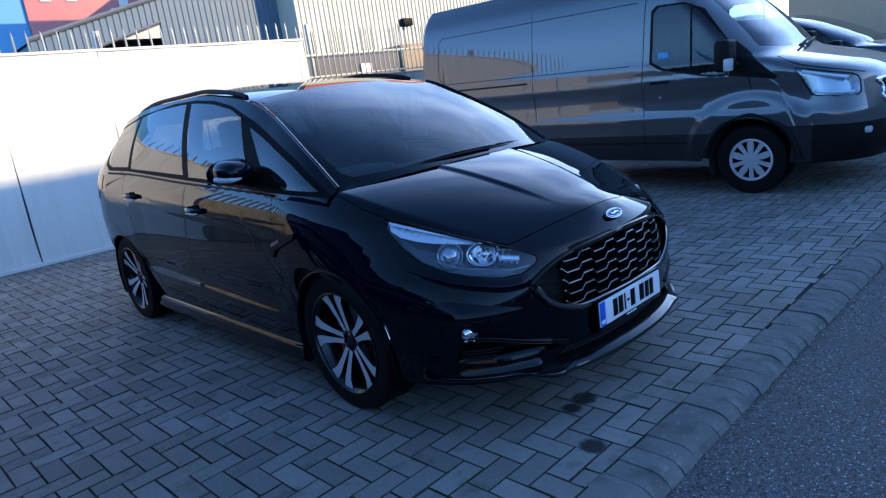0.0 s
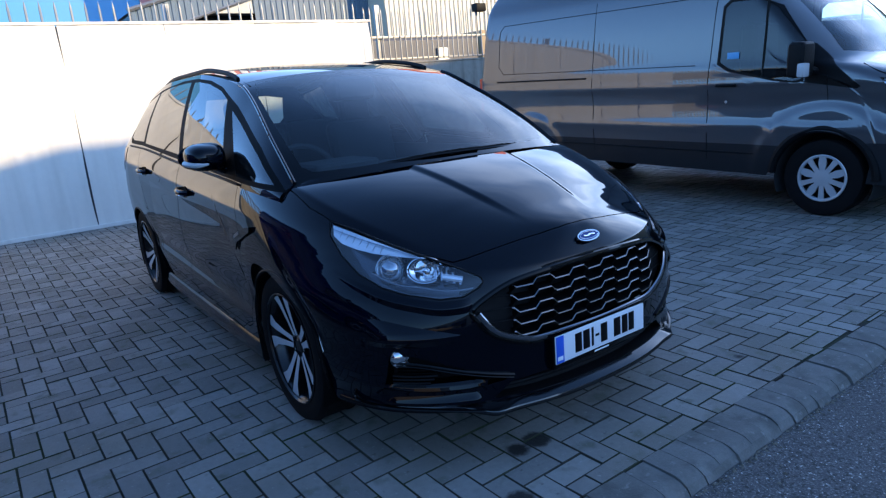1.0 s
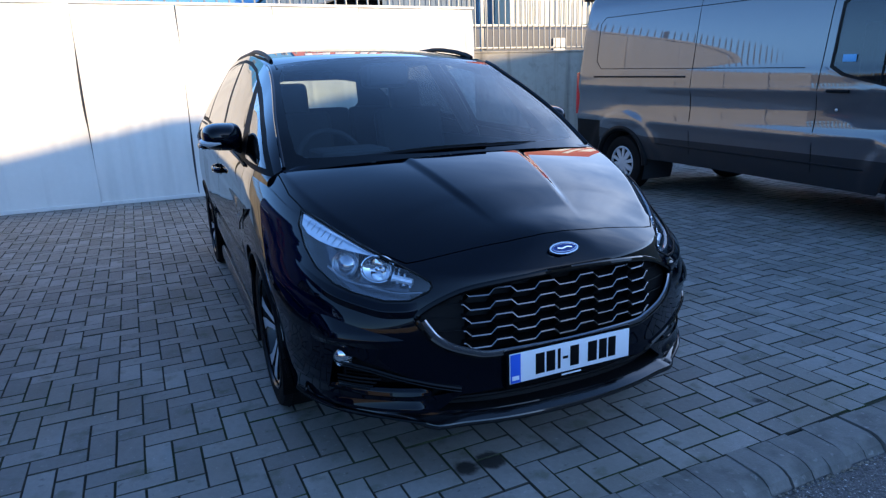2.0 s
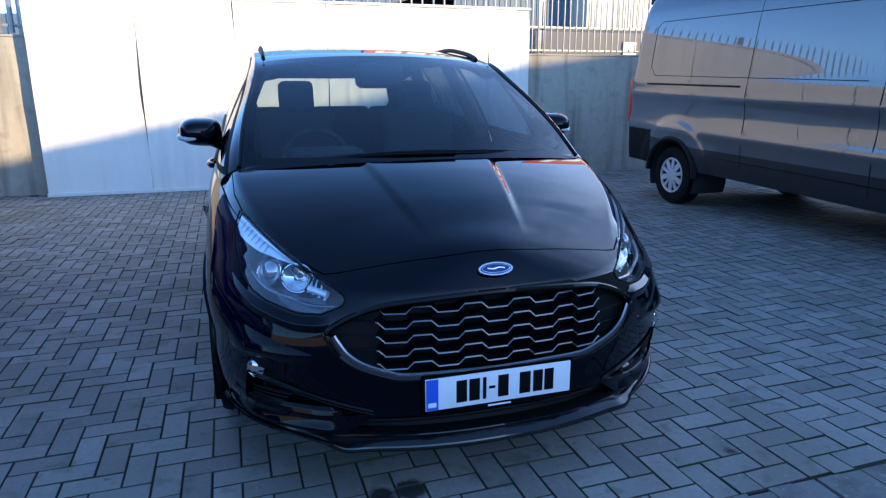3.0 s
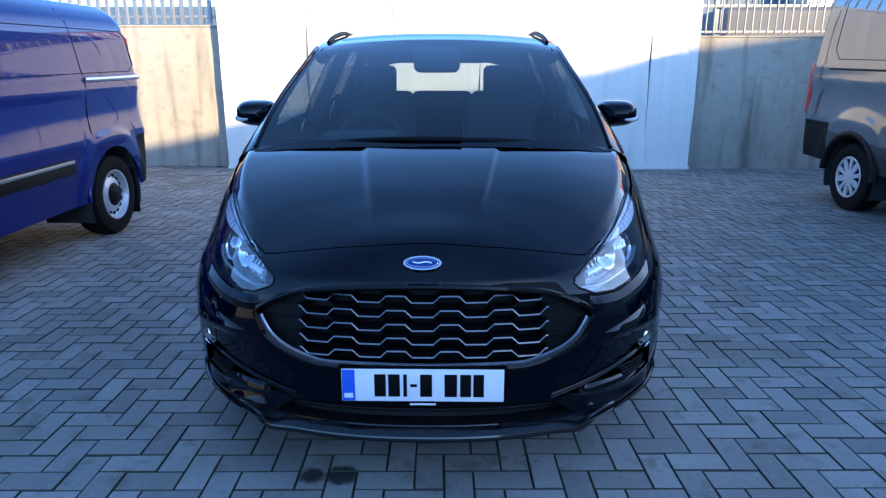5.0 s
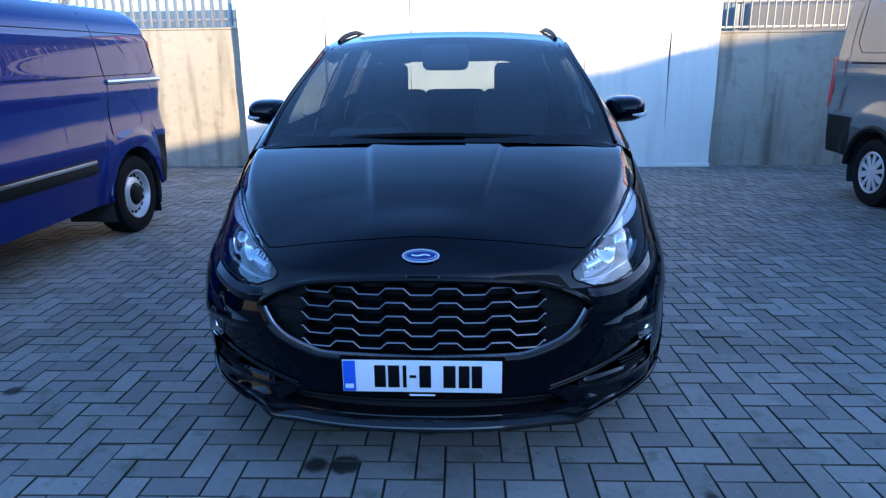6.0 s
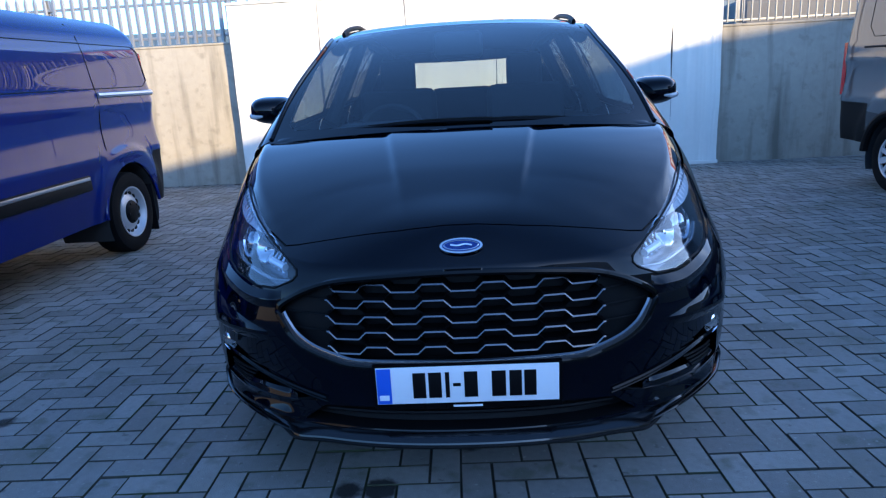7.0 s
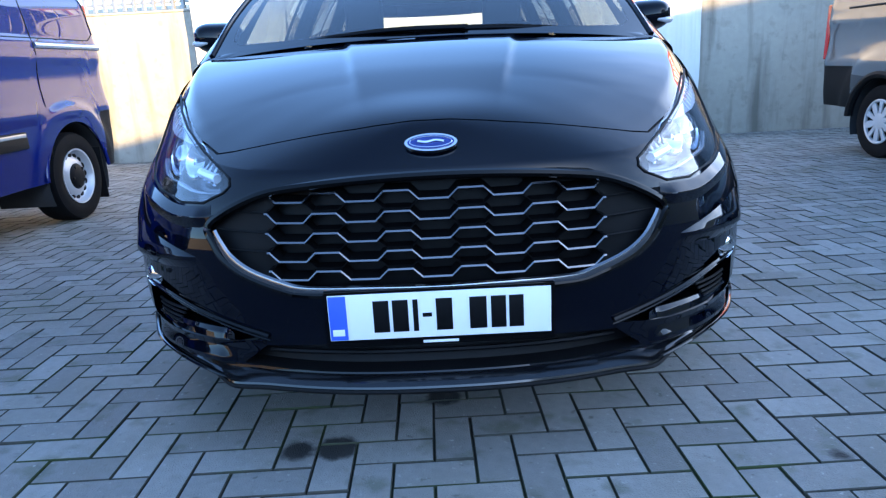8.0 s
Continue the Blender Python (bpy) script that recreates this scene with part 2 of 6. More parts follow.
mottled(M_PAVER, (0.15, 0.138, 0.108), 1.3, 0.50, 0.68, 0.6)
mottled(M_PAVER, (0.075, 0.080, 0.045), 9.0, 0.56, 0.70, 0.55, offset=3.0)
mottled(M_PAVER, (0.36, 0.35, 0.32), 55.0, 0.66, 0.74, 0.6, offset=7.0, detail=2)
mottled(M_PAVER, (0.06, 0.058, 0.05), 26.0, 0.66, 0.74, 0.6, offset=11.0, detail=3)
mottled(M_JOINT, (0.020, 0.032, 0.010), 2.2, 0.45, 0.65, 0.9)
mottled(M_KERB, (0.07, 0.07, 0.06), 8.0, 0.50, 0.68, 0.7)
mottled(M_KERB, (0.27, 0.26, 0.24), 30.0, 0.62, 0.72, 0.6, offset=5.0, detail=3)
mottled(M_ASPHALT, (0.19, 0.188, 0.185), 130.0, 0.53, 0.62, 0.7, detail=2)
mottled(M_ASPHALT, (0.55, 0.54, 0.51), 75.0, 0.665, 0.70, 0.8, detail=1, offset=9.0)
mottled(M_ASPHALT, (0.012, 0.012, 0.012), 70.0, 0.55, 0.63, 0.85, detail=2, offset=6.0)
mottled(M_ASPHALT, (0.05, 0.05, 0.05), 2.0, 0.50, 0.70, 0.5, offset=4.0)
mottled(M_CONCRETE, (0.13, 0.115, 0.09), 1.7, 0.50, 0.72, 0.8, stretch=(3.2, 3.2, 0.30))
mottled(M_CONCRETE, (0.28, 0.25, 0.20), 5.0, 0.60, 0.70, 0.6, offset=2.0)
mottled(M_CONCRETE, (0.16, 0.145, 0.12), 9.0, 0.58, 0.72, 0.35, offset=8.0)
mottled(M_PANEL, (0.36, 0.33, 0.27), 1.5, 0.52, 0.75, 0.28, stretch=(3.0, 3.0, 0.25))
stained(M_PAVER, [(-0.395, 0.080, 0.042), (-0.292, 0.085, 0.054), (-0.60, -0.16, 0.052), (-0.01, 0.34, 0.05), (-1.9, 0.6, 0.04), (1.35, 2.2, 0.07), (0.95, -0.05, 0.02)])


# ---- building blocks ----
def part(name, bm, mat, parent=None, label="", smooth=True, angle=35, out=None):
    """One mesh object out of a bmesh, under a thing or a part. out: a point inside, from which open sheets face away."""
    me = bpy.data.meshes.new(name)
    bmesh.ops.recalc_face_normals(bm, faces=bm.faces)
    if out is not None:
        o = Vector(out)
        flip = [f for f in bm.faces if f.normal.dot(f.calc_center_median() - o) < 0]
        bmesh.ops.reverse_faces(bm, faces=flip)
    bm.to_mesh(me)
    bm.free()
    for mm in (mat if isinstance(mat, (list, tuple)) else [mat]):
        me.materials.append(mm)
    if smooth:
        me.shade_smooth()
        me.set_sharp_from_angle(angle=radians(angle))
    ob = new(name, me)
    if parent:
        ob.parent = parent
    return tagged(ob, label) if label else ob


def empty(name, label, category, group="", kind="", at=(0, 0, 0)):
    ob = new(name)
    ob.location = at
    return tagged(ob, label, category, group, kind)


def box(bm, x0, x1, y0, y1, z0, z1, bevel=0.0, seg=2):
    r = bmesh.ops.create_cube(bm, size=1.0, matrix=Matrix.Translation(((x0 + x1) / 2, (y0 + y1) / 2, (z0 + z1) / 2)) @ Matrix.Diagonal((x1 - x0, y1 - y0, z1 - z0, 1)))
    if bevel:
        es = list({e for v in r["verts"] for e in v.link_edges})
        bmesh.ops.bevel(bm, geom=es, offset=bevel, segments=seg, profile=0.6, affect="EDGES")
    return bm


def boxed(*a, **k):
    return box(bmesh.new(), *a, **k)


def spline(*pts):
    """Smooth function through (t, value) pairs, with no overshoot (monotone cubic)."""
    xs, ys = [p[0] for p in pts], [p[1] for p in pts]
    n = len(xs)
    d = [(ys[i + 1] - ys[i]) / (xs[i + 1] - xs[i]) for i in range(n - 1)]
    m = [d[0]] + [0 if d[i - 1] * d[i] <= 0 else 2 * d[i - 1] * d[i] / (d[i - 1] + d[i]) for i in range(1, n - 1)] + [d[-1]]
    def f(t):
        if t <= xs[0]:
            return ys[0] + m[0] * (t - xs[0])
        if t >= xs[-1]:
            return ys[-1] + m[-1] * (t - xs[-1])
        i = max(k for k in range(n - 1) if xs[k] <= t)
        h = xs[i + 1] - xs[i]
        u = (t - xs[i]) / h
        return (2 * u**3 - 3 * u**2 + 1) * ys[i] + (u**3 - 2 * u**2 + u) * h * m[i] + (3 * u**2 - 2 * u**3) * ys[i + 1] + (u**3 - u**2) * h * m[i + 1]
    return f


def sheet(fn, us, vs, bm=None):
    """A grid of faces over fn(u, v)."""
    bm = bm or bmesh.new()
    g = [[bm.verts.new(fn(u, v)) for v in vs] for u in us]
    for i in range(len(us) - 1):
        for j in range(len(vs) - 1):
            q = [g[i][j], g[i + 1][j], g[i + 1][j + 1], g[i][j + 1]]
            bm.faces.new(q)
    return bm


def steps(a, b, n):
    return [a + (b - a) * i / n for i in range(n + 1)]


def inside(poly, a, b):
    """Whether the point (a, b) lies in the polygon."""
    hit = False
    for (x0, y0), (x1, y1) in zip(poly, poly[1:] + poly[:1]):
        if (y0 > b) != (y1 > b) and a < (x1 - x0) * (b - y0) / (y1 - y0) + x0:
            hit = not hit
    return hit


def carve(bm, poly, A, B, where):
    """Cuts the outline poly, given in the coordinates co.A and co.B, out of a surface, and returns the piece as a bmesh of its own."""
    A, B = Vector(A), Vector(B)
    alo, ahi, blo, bhi = min(p[0] for p in poly), max(p[0] for p in poly), min(p[1] for p in poly), max(p[1] for p in poly)

    def meets(f, a0, a1, b0, b1):
        pa, pb = [v.co.dot(A) for v in f.verts], [v.co.dot(B) for v in f.verts]
        return max(pa) > a0 and min(pa) < a1 and max(pb) > b0 and min(pb) < b1

    near = {f for f in bm.faces if meets(f, alo - 0.005, ahi + 0.005, blo - 0.005, bhi + 0.005) and where(f.calc_center_median())}
    for (a0, b0), (a1, b1) in zip(poly, poly[1:] + poly[:1]):
        if (a0 - a1) ** 2 + (b0 - b1) ** 2 < 1e-10:
            continue
        box4 = (min(a0, a1) - 0.004, max(a0, a1) + 0.004, min(b0, b1) - 0.004, max(b0, b1) + 0.004)
        faces = [f for f in near if meets(f, *box4)]
        if not faces:
            continue
        na, nb = b1 - b0, a0 - a1
        # the plane through this edge of the outline, along the line of projection
        AA, AB, BB = A.dot(A), A.dot(B), B.dot(B)
        det = AA * BB - AB * AB
        co = A * ((a0 * BB - b0 * AB) / det) + B * ((b0 * AA - a0 * AB) / det)
        geom = list({v for f in faces for v in f.verts}) + list({e for f in faces for e in f.edges}) + faces
        near.difference_update(faces)
        r = bmesh.ops.bisect_plane(bm, geom=geom, dist=1e-5, plane_co=co, plane_no=A * na + B * nb)
        near.update(g for g in r["geom"] if isinstance(g, bmesh.types.BMFace) and g.is_valid)
    picked = []
    for f in near:
        c = f.calc_center_median()
        if f.is_valid and where(c) and inside(poly, c.dot(A), c.dot(B)):
            picked.append(f)
    return take(bm, picked)


def take(bm, faces):
    """Moves faces into a bmesh of their own."""
    nb, table = bmesh.new(), {}
    for f in faces:
        for v in f.verts:
            if v not in table:
                table[v] = nb.verts.new(v.co)
        nb.faces.new([table[v] for v in f.verts])
    bmesh.ops.delete(bm, geom=faces, context="FACES")
    return nb


def pocket(bm, shift, solid=False):
    """Sinks a piece by a vector and walls its rim; solid: its own face stays as a lid."""
    old = list(bm.faces)
    r = bmesh.ops.extrude_face_region(bm, geom=old)
    old = [f for f in old if f.is_valid]
    if old and not solid:
        bmesh.ops.delete(bm, geom=old, context="FACES_ONLY")
    bmesh.ops.translate(bm, vec=shift, verts=[g for g in r["geom"] if isinstance(g, bmesh.types.BMVert)])
    return bm


def shrunk(bm, d, c):
    """A copy of a piece, drawn d metres inwards towards the side of the point c."""
    nb = bm.copy()
    bmesh.ops.recalc_face_normals(nb, faces=nb.faces)
    nb.normal_update()
    c = Vector(c)
    for v in nb.verts:
        s = 1 if v.normal.dot(v.co - c) > 0 else -1
        v.co -= v.normal * d * s
    return nb


def tube(pts, r, seg=8, bm=None, flat=1.0, closed=False):
    """A round bar through points."""
    bm = bm or bmesh.new()
    pts = [Vector(p) for p in pts]
    rings = []
    for i, p in enumerate(pts):
        a = pts[i - 1] if i or closed else p
        b = pts[(i + 1) % len(pts)] if i < len(pts) - 1 or closed else p
        t = (b - a).normalized()
        side = t.cross(Vector((0, 0, 1)))
        side = side.normalized() if side.length > 1e-4 else Vector((1, 0, 0))
        up = side.cross(t)
        rr = r[i] if isinstance(r, (list, tuple)) else r
        rings.append([bm.verts.new(p + side * rr * math.cos(k * math.tau / seg) + up * rr * flat * math.sin(k * math.tau / seg)) for k in range(seg)])
    pairs = list(zip(rings, rings[1:])) + ([(rings[-1], rings[0])] if closed else [])
    for q, w in pairs:
        for k in range(seg):
            bm.faces.new((q[k], q[(k + 1) % seg], w[(k + 1) % seg], w[k]))
    if not closed:
        bm.faces.new(rings[0]), bm.faces.new(rings[-1][::-1])
    return bm


def lathe(profile, m, seg=48, bm=None):
    """A turned body: (radius, along) pairs round the local x axis, placed by m."""
    bm = bm or bmesh.new()
    rings = [[bm.verts.new(m @ Vector((h, r * math.cos(k * math.tau / seg), r * math.sin(k * math.tau / seg)))) for k in range(seg)] for r, h in profile]
    for a, b in zip(rings, rings[1:]):
        for k in range(seg):
            bm.faces.new((a[k], a[(k + 1) % seg], b[(k + 1) % seg], b[k]))
    return bm


def prism(poly, m, depth, bm=None):
    """A flat outline (a, b) extruded: m places local (a, b, 0) and depth goes along local z."""
    bm = bm or bmesh.new()
    lo = [bm.verts.new(m @ Vector((a, b, 0))) for a, b in poly]
    hi = [bm.verts.new(m @ Vector((a, b, depth))) for a, b in poly]
    bm.faces.new(lo[::-1]), bm.faces.new(hi)
    for i in range(len(poly)):
        j = (i + 1) % len(poly)
        bm.faces.new((lo[i], lo[j], hi[j], hi[i]))
    return bm


def soften(bm, d, seg=2, angle=40):
    es = [e for e in bm.edges if len(e.link_faces) == 2 and e.calc_face_angle(0) > radians(angle)]
    bmesh.ops.bevel(bm, geom=es, offset=d, segments=seg, profile=0.6, affect="EDGES", clamp_overlap=True)
    return bm


def merged(bm, d=1e-4):
    bmesh.ops.remove_doubles(bm, verts=bm.verts, dist=d)
    return bm


def catmull(pts, n=6, closed=False):
    """Points along a smooth curve through the given ones."""
    P = [Vector(p) for p in pts]
    N, out = len(P), []
    for i in range(N if closed else N - 1):
        p0, p1, p2, p3 = (P[(i + k) % N] if closed else P[min(max(i + k, 0), N - 1)] for k in (-1, 0, 1, 2))
        for j in range(n):
            t = j / n
            out.append(0.5 * (2 * p1 + (p2 - p0) * t + (2 * p0 - 5 * p1 + 4 * p2 - p3) * t * t + (3 * p1 - p0 - 3 * p2 + p3) * t**3))
    return out if closed else out + [P[-1]]


def smooth2(pts, n=5):
    return [(p.x, p.y) for p in catmull([(a, b, 0) for a, b in pts], n, True)]

# ---- the yard ----
WALL_Y = 7.95
ground = part("ground", sheet(lambda u, v: (u, v, -0.052), [-900, -60, -20, 0, 20, 60, 900], [-900, -60, -20, 0, 20, 60, 900]), M_ASPHALT)
tagged(ground, "dark grey asphalt roadway in front of the parking bays", "road", kind="structure")
paving = part("pavement", boxed(-20, 30, -0.29, WALL_Y + 0.3, -0.2, -0.007), M_JOINT)
tagged(paving, "grey herringbone block paving with mossy joints", "paving", kind="structure")

wall = empty("wall_north", "weathered rendered concrete boundary wall, sunlit towards the top", "wall", kind="structure")
part("wall_body", boxed(-26, -3.302, WALL_Y + 0.19, WALL_Y + 0.42, -0.1, 2.07, 0.012), M_CONCRETE, wall)
part("wall_body", boxed(-3.30, 30, WALL_Y, WALL_Y + 0.22, -0.1, 1.90, 0.012), M_CONCRETE, wall)
part("coping", boxed(-26, -3.31, WALL_Y + 0.178, WALL_Y + 0.43, 2.07, 2.10, 0.008), M_CONCRETE, wall)
part("coping", boxed(-3.29, 30, WALL_Y - 0.012, WALL_Y + 0.23, 1.90, 1.93, 0.008), M_CONCRETE, wall)

# white hoarding: buckled sheets with lifted edges
hoarding = empty("hoarding", "white sheet hoarding with buckled seams against the wall", "hoarding")
EDGES = (-3.33, -2.035, -0.79, 0.475, 1.735, 2.945, 3.63)
rnd = random.Random(4)
for x0, x1 in zip(EDGES, EDGES[1:]):
    ph, amp, lean = rnd.uniform(0, 6), rnd.uniform(0.004, 0.009), rnd.uniform(-0.012, 0.012)
    folds = [(rnd.uniform(0.12, 0.9), rnd.uniform(0.004, 0.011), rnd.uniform(0.02, 0.05), rnd.uniform(-0.06, 0.06), rnd.uniform(0, 1)) for _ in range(5)]
    def buckle(u, v, x0=x0, x1=x1, ph=ph, amp=amp, lean=lean, folds=folds):
        x = x0 + 0.004 + (x1 - x0 - 0.008) * u
        lift = 0.040 * max(0, u - 0.8) / 0.2 * math.sin(2.2 * v * math.pi + ph) ** 2 + 0.012 * max(0, 0.15 - u) / 0.15 * math.sin(3 * v * math.pi + 2 * ph) ** 2
        wob = amp * math.sin(5.3 * u + ph + 1.7 * v) + 0.5 * amp * math.sin(9 * u - 3 * v + ph) + sum(a * math.exp(-((u - c - s * v) / w) ** 2) * (0.3 + 0.7 * math.sin(math.pi * (v + q)) ** 2) for c, a, w, s, q in folds)
        part_way = max(0.0, (u - 0.9) / 0.1)
        x -= part_way * 0.013 * max(0.0, math.sin(1.3 * math.pi * v * 2 + 2.1 * ph)) ** 0.7
        return (x + 0.010 * math.sin(2 * math.pi * v + ph) * (u > 0.5), WALL_Y - 0.115 - lift - wob, 0.03 + 2.54 * v + lean * (u - 0.5))
    bm = pocket(sheet(buckle, steps(0, 1, 60), steps(0, 1, 40)), (0, 0.006, 0), True)
    part("hoarding_sheet", bm, M_PANEL, hoarding, angle=60)
    # battens are dark, so shade in the open seams is put into colour
    part("batten", boxed(x0 + 0.01, x0 + 0.06, WALL_Y - 0.085, WALL_Y - 0.002, 0.0, 2.5, 0.003), M_DARKSHED, hoarding)
part("batten", boxed(3.55, 3.60, WALL_Y - 0.085, WALL_Y - 0.002, 0.0, 2.5, 0.003), M_DARKSHED, hoarding)
part("top_capping", boxed(-3.34, 3.64, WALL_Y - 0.135, WALL_Y - 0.09, 2.565, 2.60, 0.004), M_PANEL, hoarding)
# added dark sheet: puts the shade behind the open seams into colour
part("backing_board", boxed(-3.31, 3.60, WALL_Y - 0.0905, WALL_Y - 0.0855, 0.03, 2.55, 0.001), M_DARKSHED, hoarding)
part("bottom_strip", boxed(-3.34, 3.64, WALL_Y - 0.14, WALL_Y - 0.10, 0.0, 0.05, 0.004), M_PANEL, hoarding)

# palisade fence on the wall
fence = empty("palisade_fence", "galvanised steel palisade fence standing on the wall", "fence")


def pale(w, h, deep):
    """A pointed pale with a folded section."""
    bm = bmesh.new()
    prof = [(-w / 2, 0), (-w / 4, deep), (w / 4, deep), (w / 2, 0)]
    rows = [[bm.verts.new((a * k, -b * k - 0.001, z)) for a, b in prof] for z, k in ((0, 1), (h - 0.09, 1), (h, 0.12))]
    for p, q in zip(rows, rows[1:]):
        for i in range(3):
            bm.faces.new((p[i], p[i + 1], q[i + 1], q[i]))
    me = bpy.data.meshes.new("pale")
    pocket(bm, (0, 0.004, 0), True).to_mesh(me)
    bm.free()
    me.materials.append(M_GALV)
    return me


def pales(me, x0, x1, pitch, z, back=0.10):
    x = x0
    while x < x1:
        ob = new("pale", me)
        ob.location = (x, WALL_Y + back + rnd.uniform(-0.004, 0.004), z)
        ob.rotation_euler = (0, rnd.uniform(-0.012, 0.012), rnd.uniform(-0.06, 0.06))
        ob.parent = fence
        x += pitch


pales(pale(0.068, 0.78, 0.02), -9.4, -3.36, 0.139, 2.12, 0.27)
pales(pale(0.030, 0.88, 0.012), -3.25, 3.6, 0.168, 2.0)
pales(pale(0.024, 0.86, 0.010), 3.66, 9.6, 0.112, 1.96)
for z0, z1, x0, x1, d in ((2.20, 2.24, -9.5, -3.3, 0.17), (2.68, 2.72, -9.5, -3.3, 0.17), (2.32, 2.36, -3.3, 9.7, 0), (1.97, 2.0, -3.3, 9.7, 0)):
    part("fence_rail", boxed(x0, x1, WALL_Y + 0.105 + d, WALL_Y + 0.135 + d, z0, z1, 0.004), M_GALV, fence)
for x in (-8.9, -6.2, -3.45, 0.6, 3.95, 6.9, 9.3):
    d = 0.17 if x < -3.3 else 0
    part("fence_post", boxed(x - 0.045, x + 0.045, WALL_Y + 0.14 + d, WALL_Y + 0.20 + d, 1.6, 2.86, 0.006), M_GALV, fence)

flood = empty("floodlight", "small black floodlight on a bracket above the fence", "floodlight")
part("lamp_body", soften(boxed(5.93, 6.15, WALL_Y - 0.06, WALL_Y + 0.10, 2.74, 2.88), 0.015), M_PLASTIC, flood)
part("bracket", boxed(6.03, 6.05, WALL_Y + 0.08, WALL_Y + 0.12, 2.36, 2.76, 0.004), M_GALV, flood)


# ---- beyond the wall ----
def ribbed(x0, x1, y, zlo, zhi, pitch, deep, flat=0.55):
    """Profiled sheet cladding facing -y; zlo, zhi: functions of x."""
    bm = bmesh.new()
    x, xs = x0, []
    while x < x1:
        xs += [(x, 0.0), (x + pitch * flat, 0.0), (x + pitch * (flat + 0.1), deep), (x + pitch * 0.9, deep)]
        x += pitch
    rows = [[bm.verts.new((a, y - 0.0 + d, z)) for z in (zlo(a), zhi(a))] for a, d in xs]
    for p, q in zip(rows, rows[1:]):
        bm.faces.new((p[0], q[0], q[1], p[1]))
    return bm


A_Y = 20.0
rake = lambda x: min(4.45 + 0.295 * (x - 2.6), 4.45 + 0.295 * (16.0 - 2.6) - 0.295 * max(0, x - 16.0))
shed = empty("blue_warehouse", "blue-grey profiled steel warehouse with a gable roof", "warehouse")
part("wall_cladding", ribbed(2.6, 6.4, A_Y, lambda x: 4.0 if x < 3.95 else 4.1 + 0.326 * (x - 3.95), rake, 0.2, 0.03), M_BLUECLAD, shed, smooth=False)
part("wall_cladding", ribbed(6.4, 11.4, A_Y, lambda x: 0, rake, 0.2, 0.03), M_BLUECLAD, shed, smooth=False)
part("side_wall", boxed(2.55, 2.62, A_Y + 0.05, A_Y + 18, 0, 4.35), M_BLUECLAD, shed)
# black boxes put the shade inside the loading door opening into colour
bm = boxed(3.4, 4.89, A_Y + 0.6, A_Y + 0.7, 0, 4.5)
box(bm, 4.9, 6.9, A_Y + 0.6, A_Y + 0.7, 0, 5.0)
part("opening", bm, M_INK, shed, "dark loading door opening, its shade put in as black boxes")
part("door_head", tube([(3.95, A_Y - 0.02, 4.08), (6.4, A_Y - 0.02, 4.88)], 0.05, 6), M_GALV, shed)
part("verge_trim", tube([(2.5, A_Y - 0.05, 4.47), (16.0, A_Y - 0.05, 8.45)], 0.07, 6), M_GALV, shed)
bm = bmesh.new()
prism([(2.5, 4.40), (16.0, 8.38), (29.5, 4.40)], Matrix(((1, 0, 0, 0), (0, 0, 1, A_Y + 0.05), (0, 1, 0, 0), (0, 0, 0, 1))), 18, bm)
part("roof", bm, M_GALV, shed, "grey steel roof")

cream = empty("cream_warehouse", "sunlit cream profiled steel warehouse wall", "warehouse")
part("wall_cladding", ribbed(10.7, 40, A_Y - 1.2, lambda x: 0, lambda x: 9.0, 0.205, 0.05, 0.5), M_CREAMCLAD, cream, smooth=False)
part("core", boxed(10.75, 40, A_Y - 1.1, A_Y + 10, 0, 8.9), M_CREAMCLAD, cream)

roof_sign = part("roof_sign", boxed(10.9, 19.2, A_Y - 1.42, A_Y - 1.27, 7.0, 11.6, 0.01), M_SIGNRED, cream, "large red sign with white shapes")
for x0, x1, z0, z1 in ((11.6, 12.2, 8.6, 10.9), (12.5, 13.6, 8.6, 10.1), (13.9, 14.4, 7.9, 10.1), (14.9, 15.9, 8.6, 10.1), (16.3, 16.8, 8.6, 10.9), (17.1, 18.2, 8.6, 10.1), (13.0, 17.6, 7.5, 8.0)):
    part("sign_shape", soften(boxed(x0, x1, A_Y - 1.47, A_Y - 1.425, z0, z1), 0.012, 2), M_SIGNWHITE, roof_sign)

sign_house = empty("paint_store", "tall light-blue store wall with a large red sign", "store")
part("store_wall", boxed(-6, 22, 30.0, 44.0, 0, 9.8), M_SIGNBLUE, sign_house, "light blue wall")
board = part("sign_board", boxed(5.1, 13.0, 29.86, 29.99, 5.2, 9.4, 0.01), M_SIGNPINK, sign_house, "pale red sign with white shapes")
for x0, x1, z0, z1 in ((5.7, 6.1, 7.4, 9.3), (6.1, 6.7, 8.0, 8.9), (6.7, 7.1, 7.4, 9.3), (7.4, 8.5, 7.6, 9.2), (8.8, 9.2, 6.9, 9.2), (9.3, 9.7, 7.5, 9.2), (10.0, 10.9, 7.7, 9.2), (11.1, 12.2, 7.6, 9.3), (8.4, 8.7, 6.5, 7.1), (9.0, 9.3, 6.5, 7.1), (9.6, 10.0, 6.5, 7.1), (10.3, 10.7, 6.5, 7.1), (11.0, 11.3, 6.5, 7.1), (11.6, 11.9, 6.5, 7.1)):
    part("sign_shape", soften(boxed(x0, x1, 29.80, 29.855, z0, z1), 0.012, 2), M_SIGNWHITE, board)

left_shed = empty("low_shed", "low blue-grey profiled shed behind the fence", "shed")
part("wall_cladding", ribbed(-34, -2.5, 15.0, lambda x: 0, lambda x: 3.05, 0.32, 0.05), M_BLUECLAD, left_shed, smooth=False)
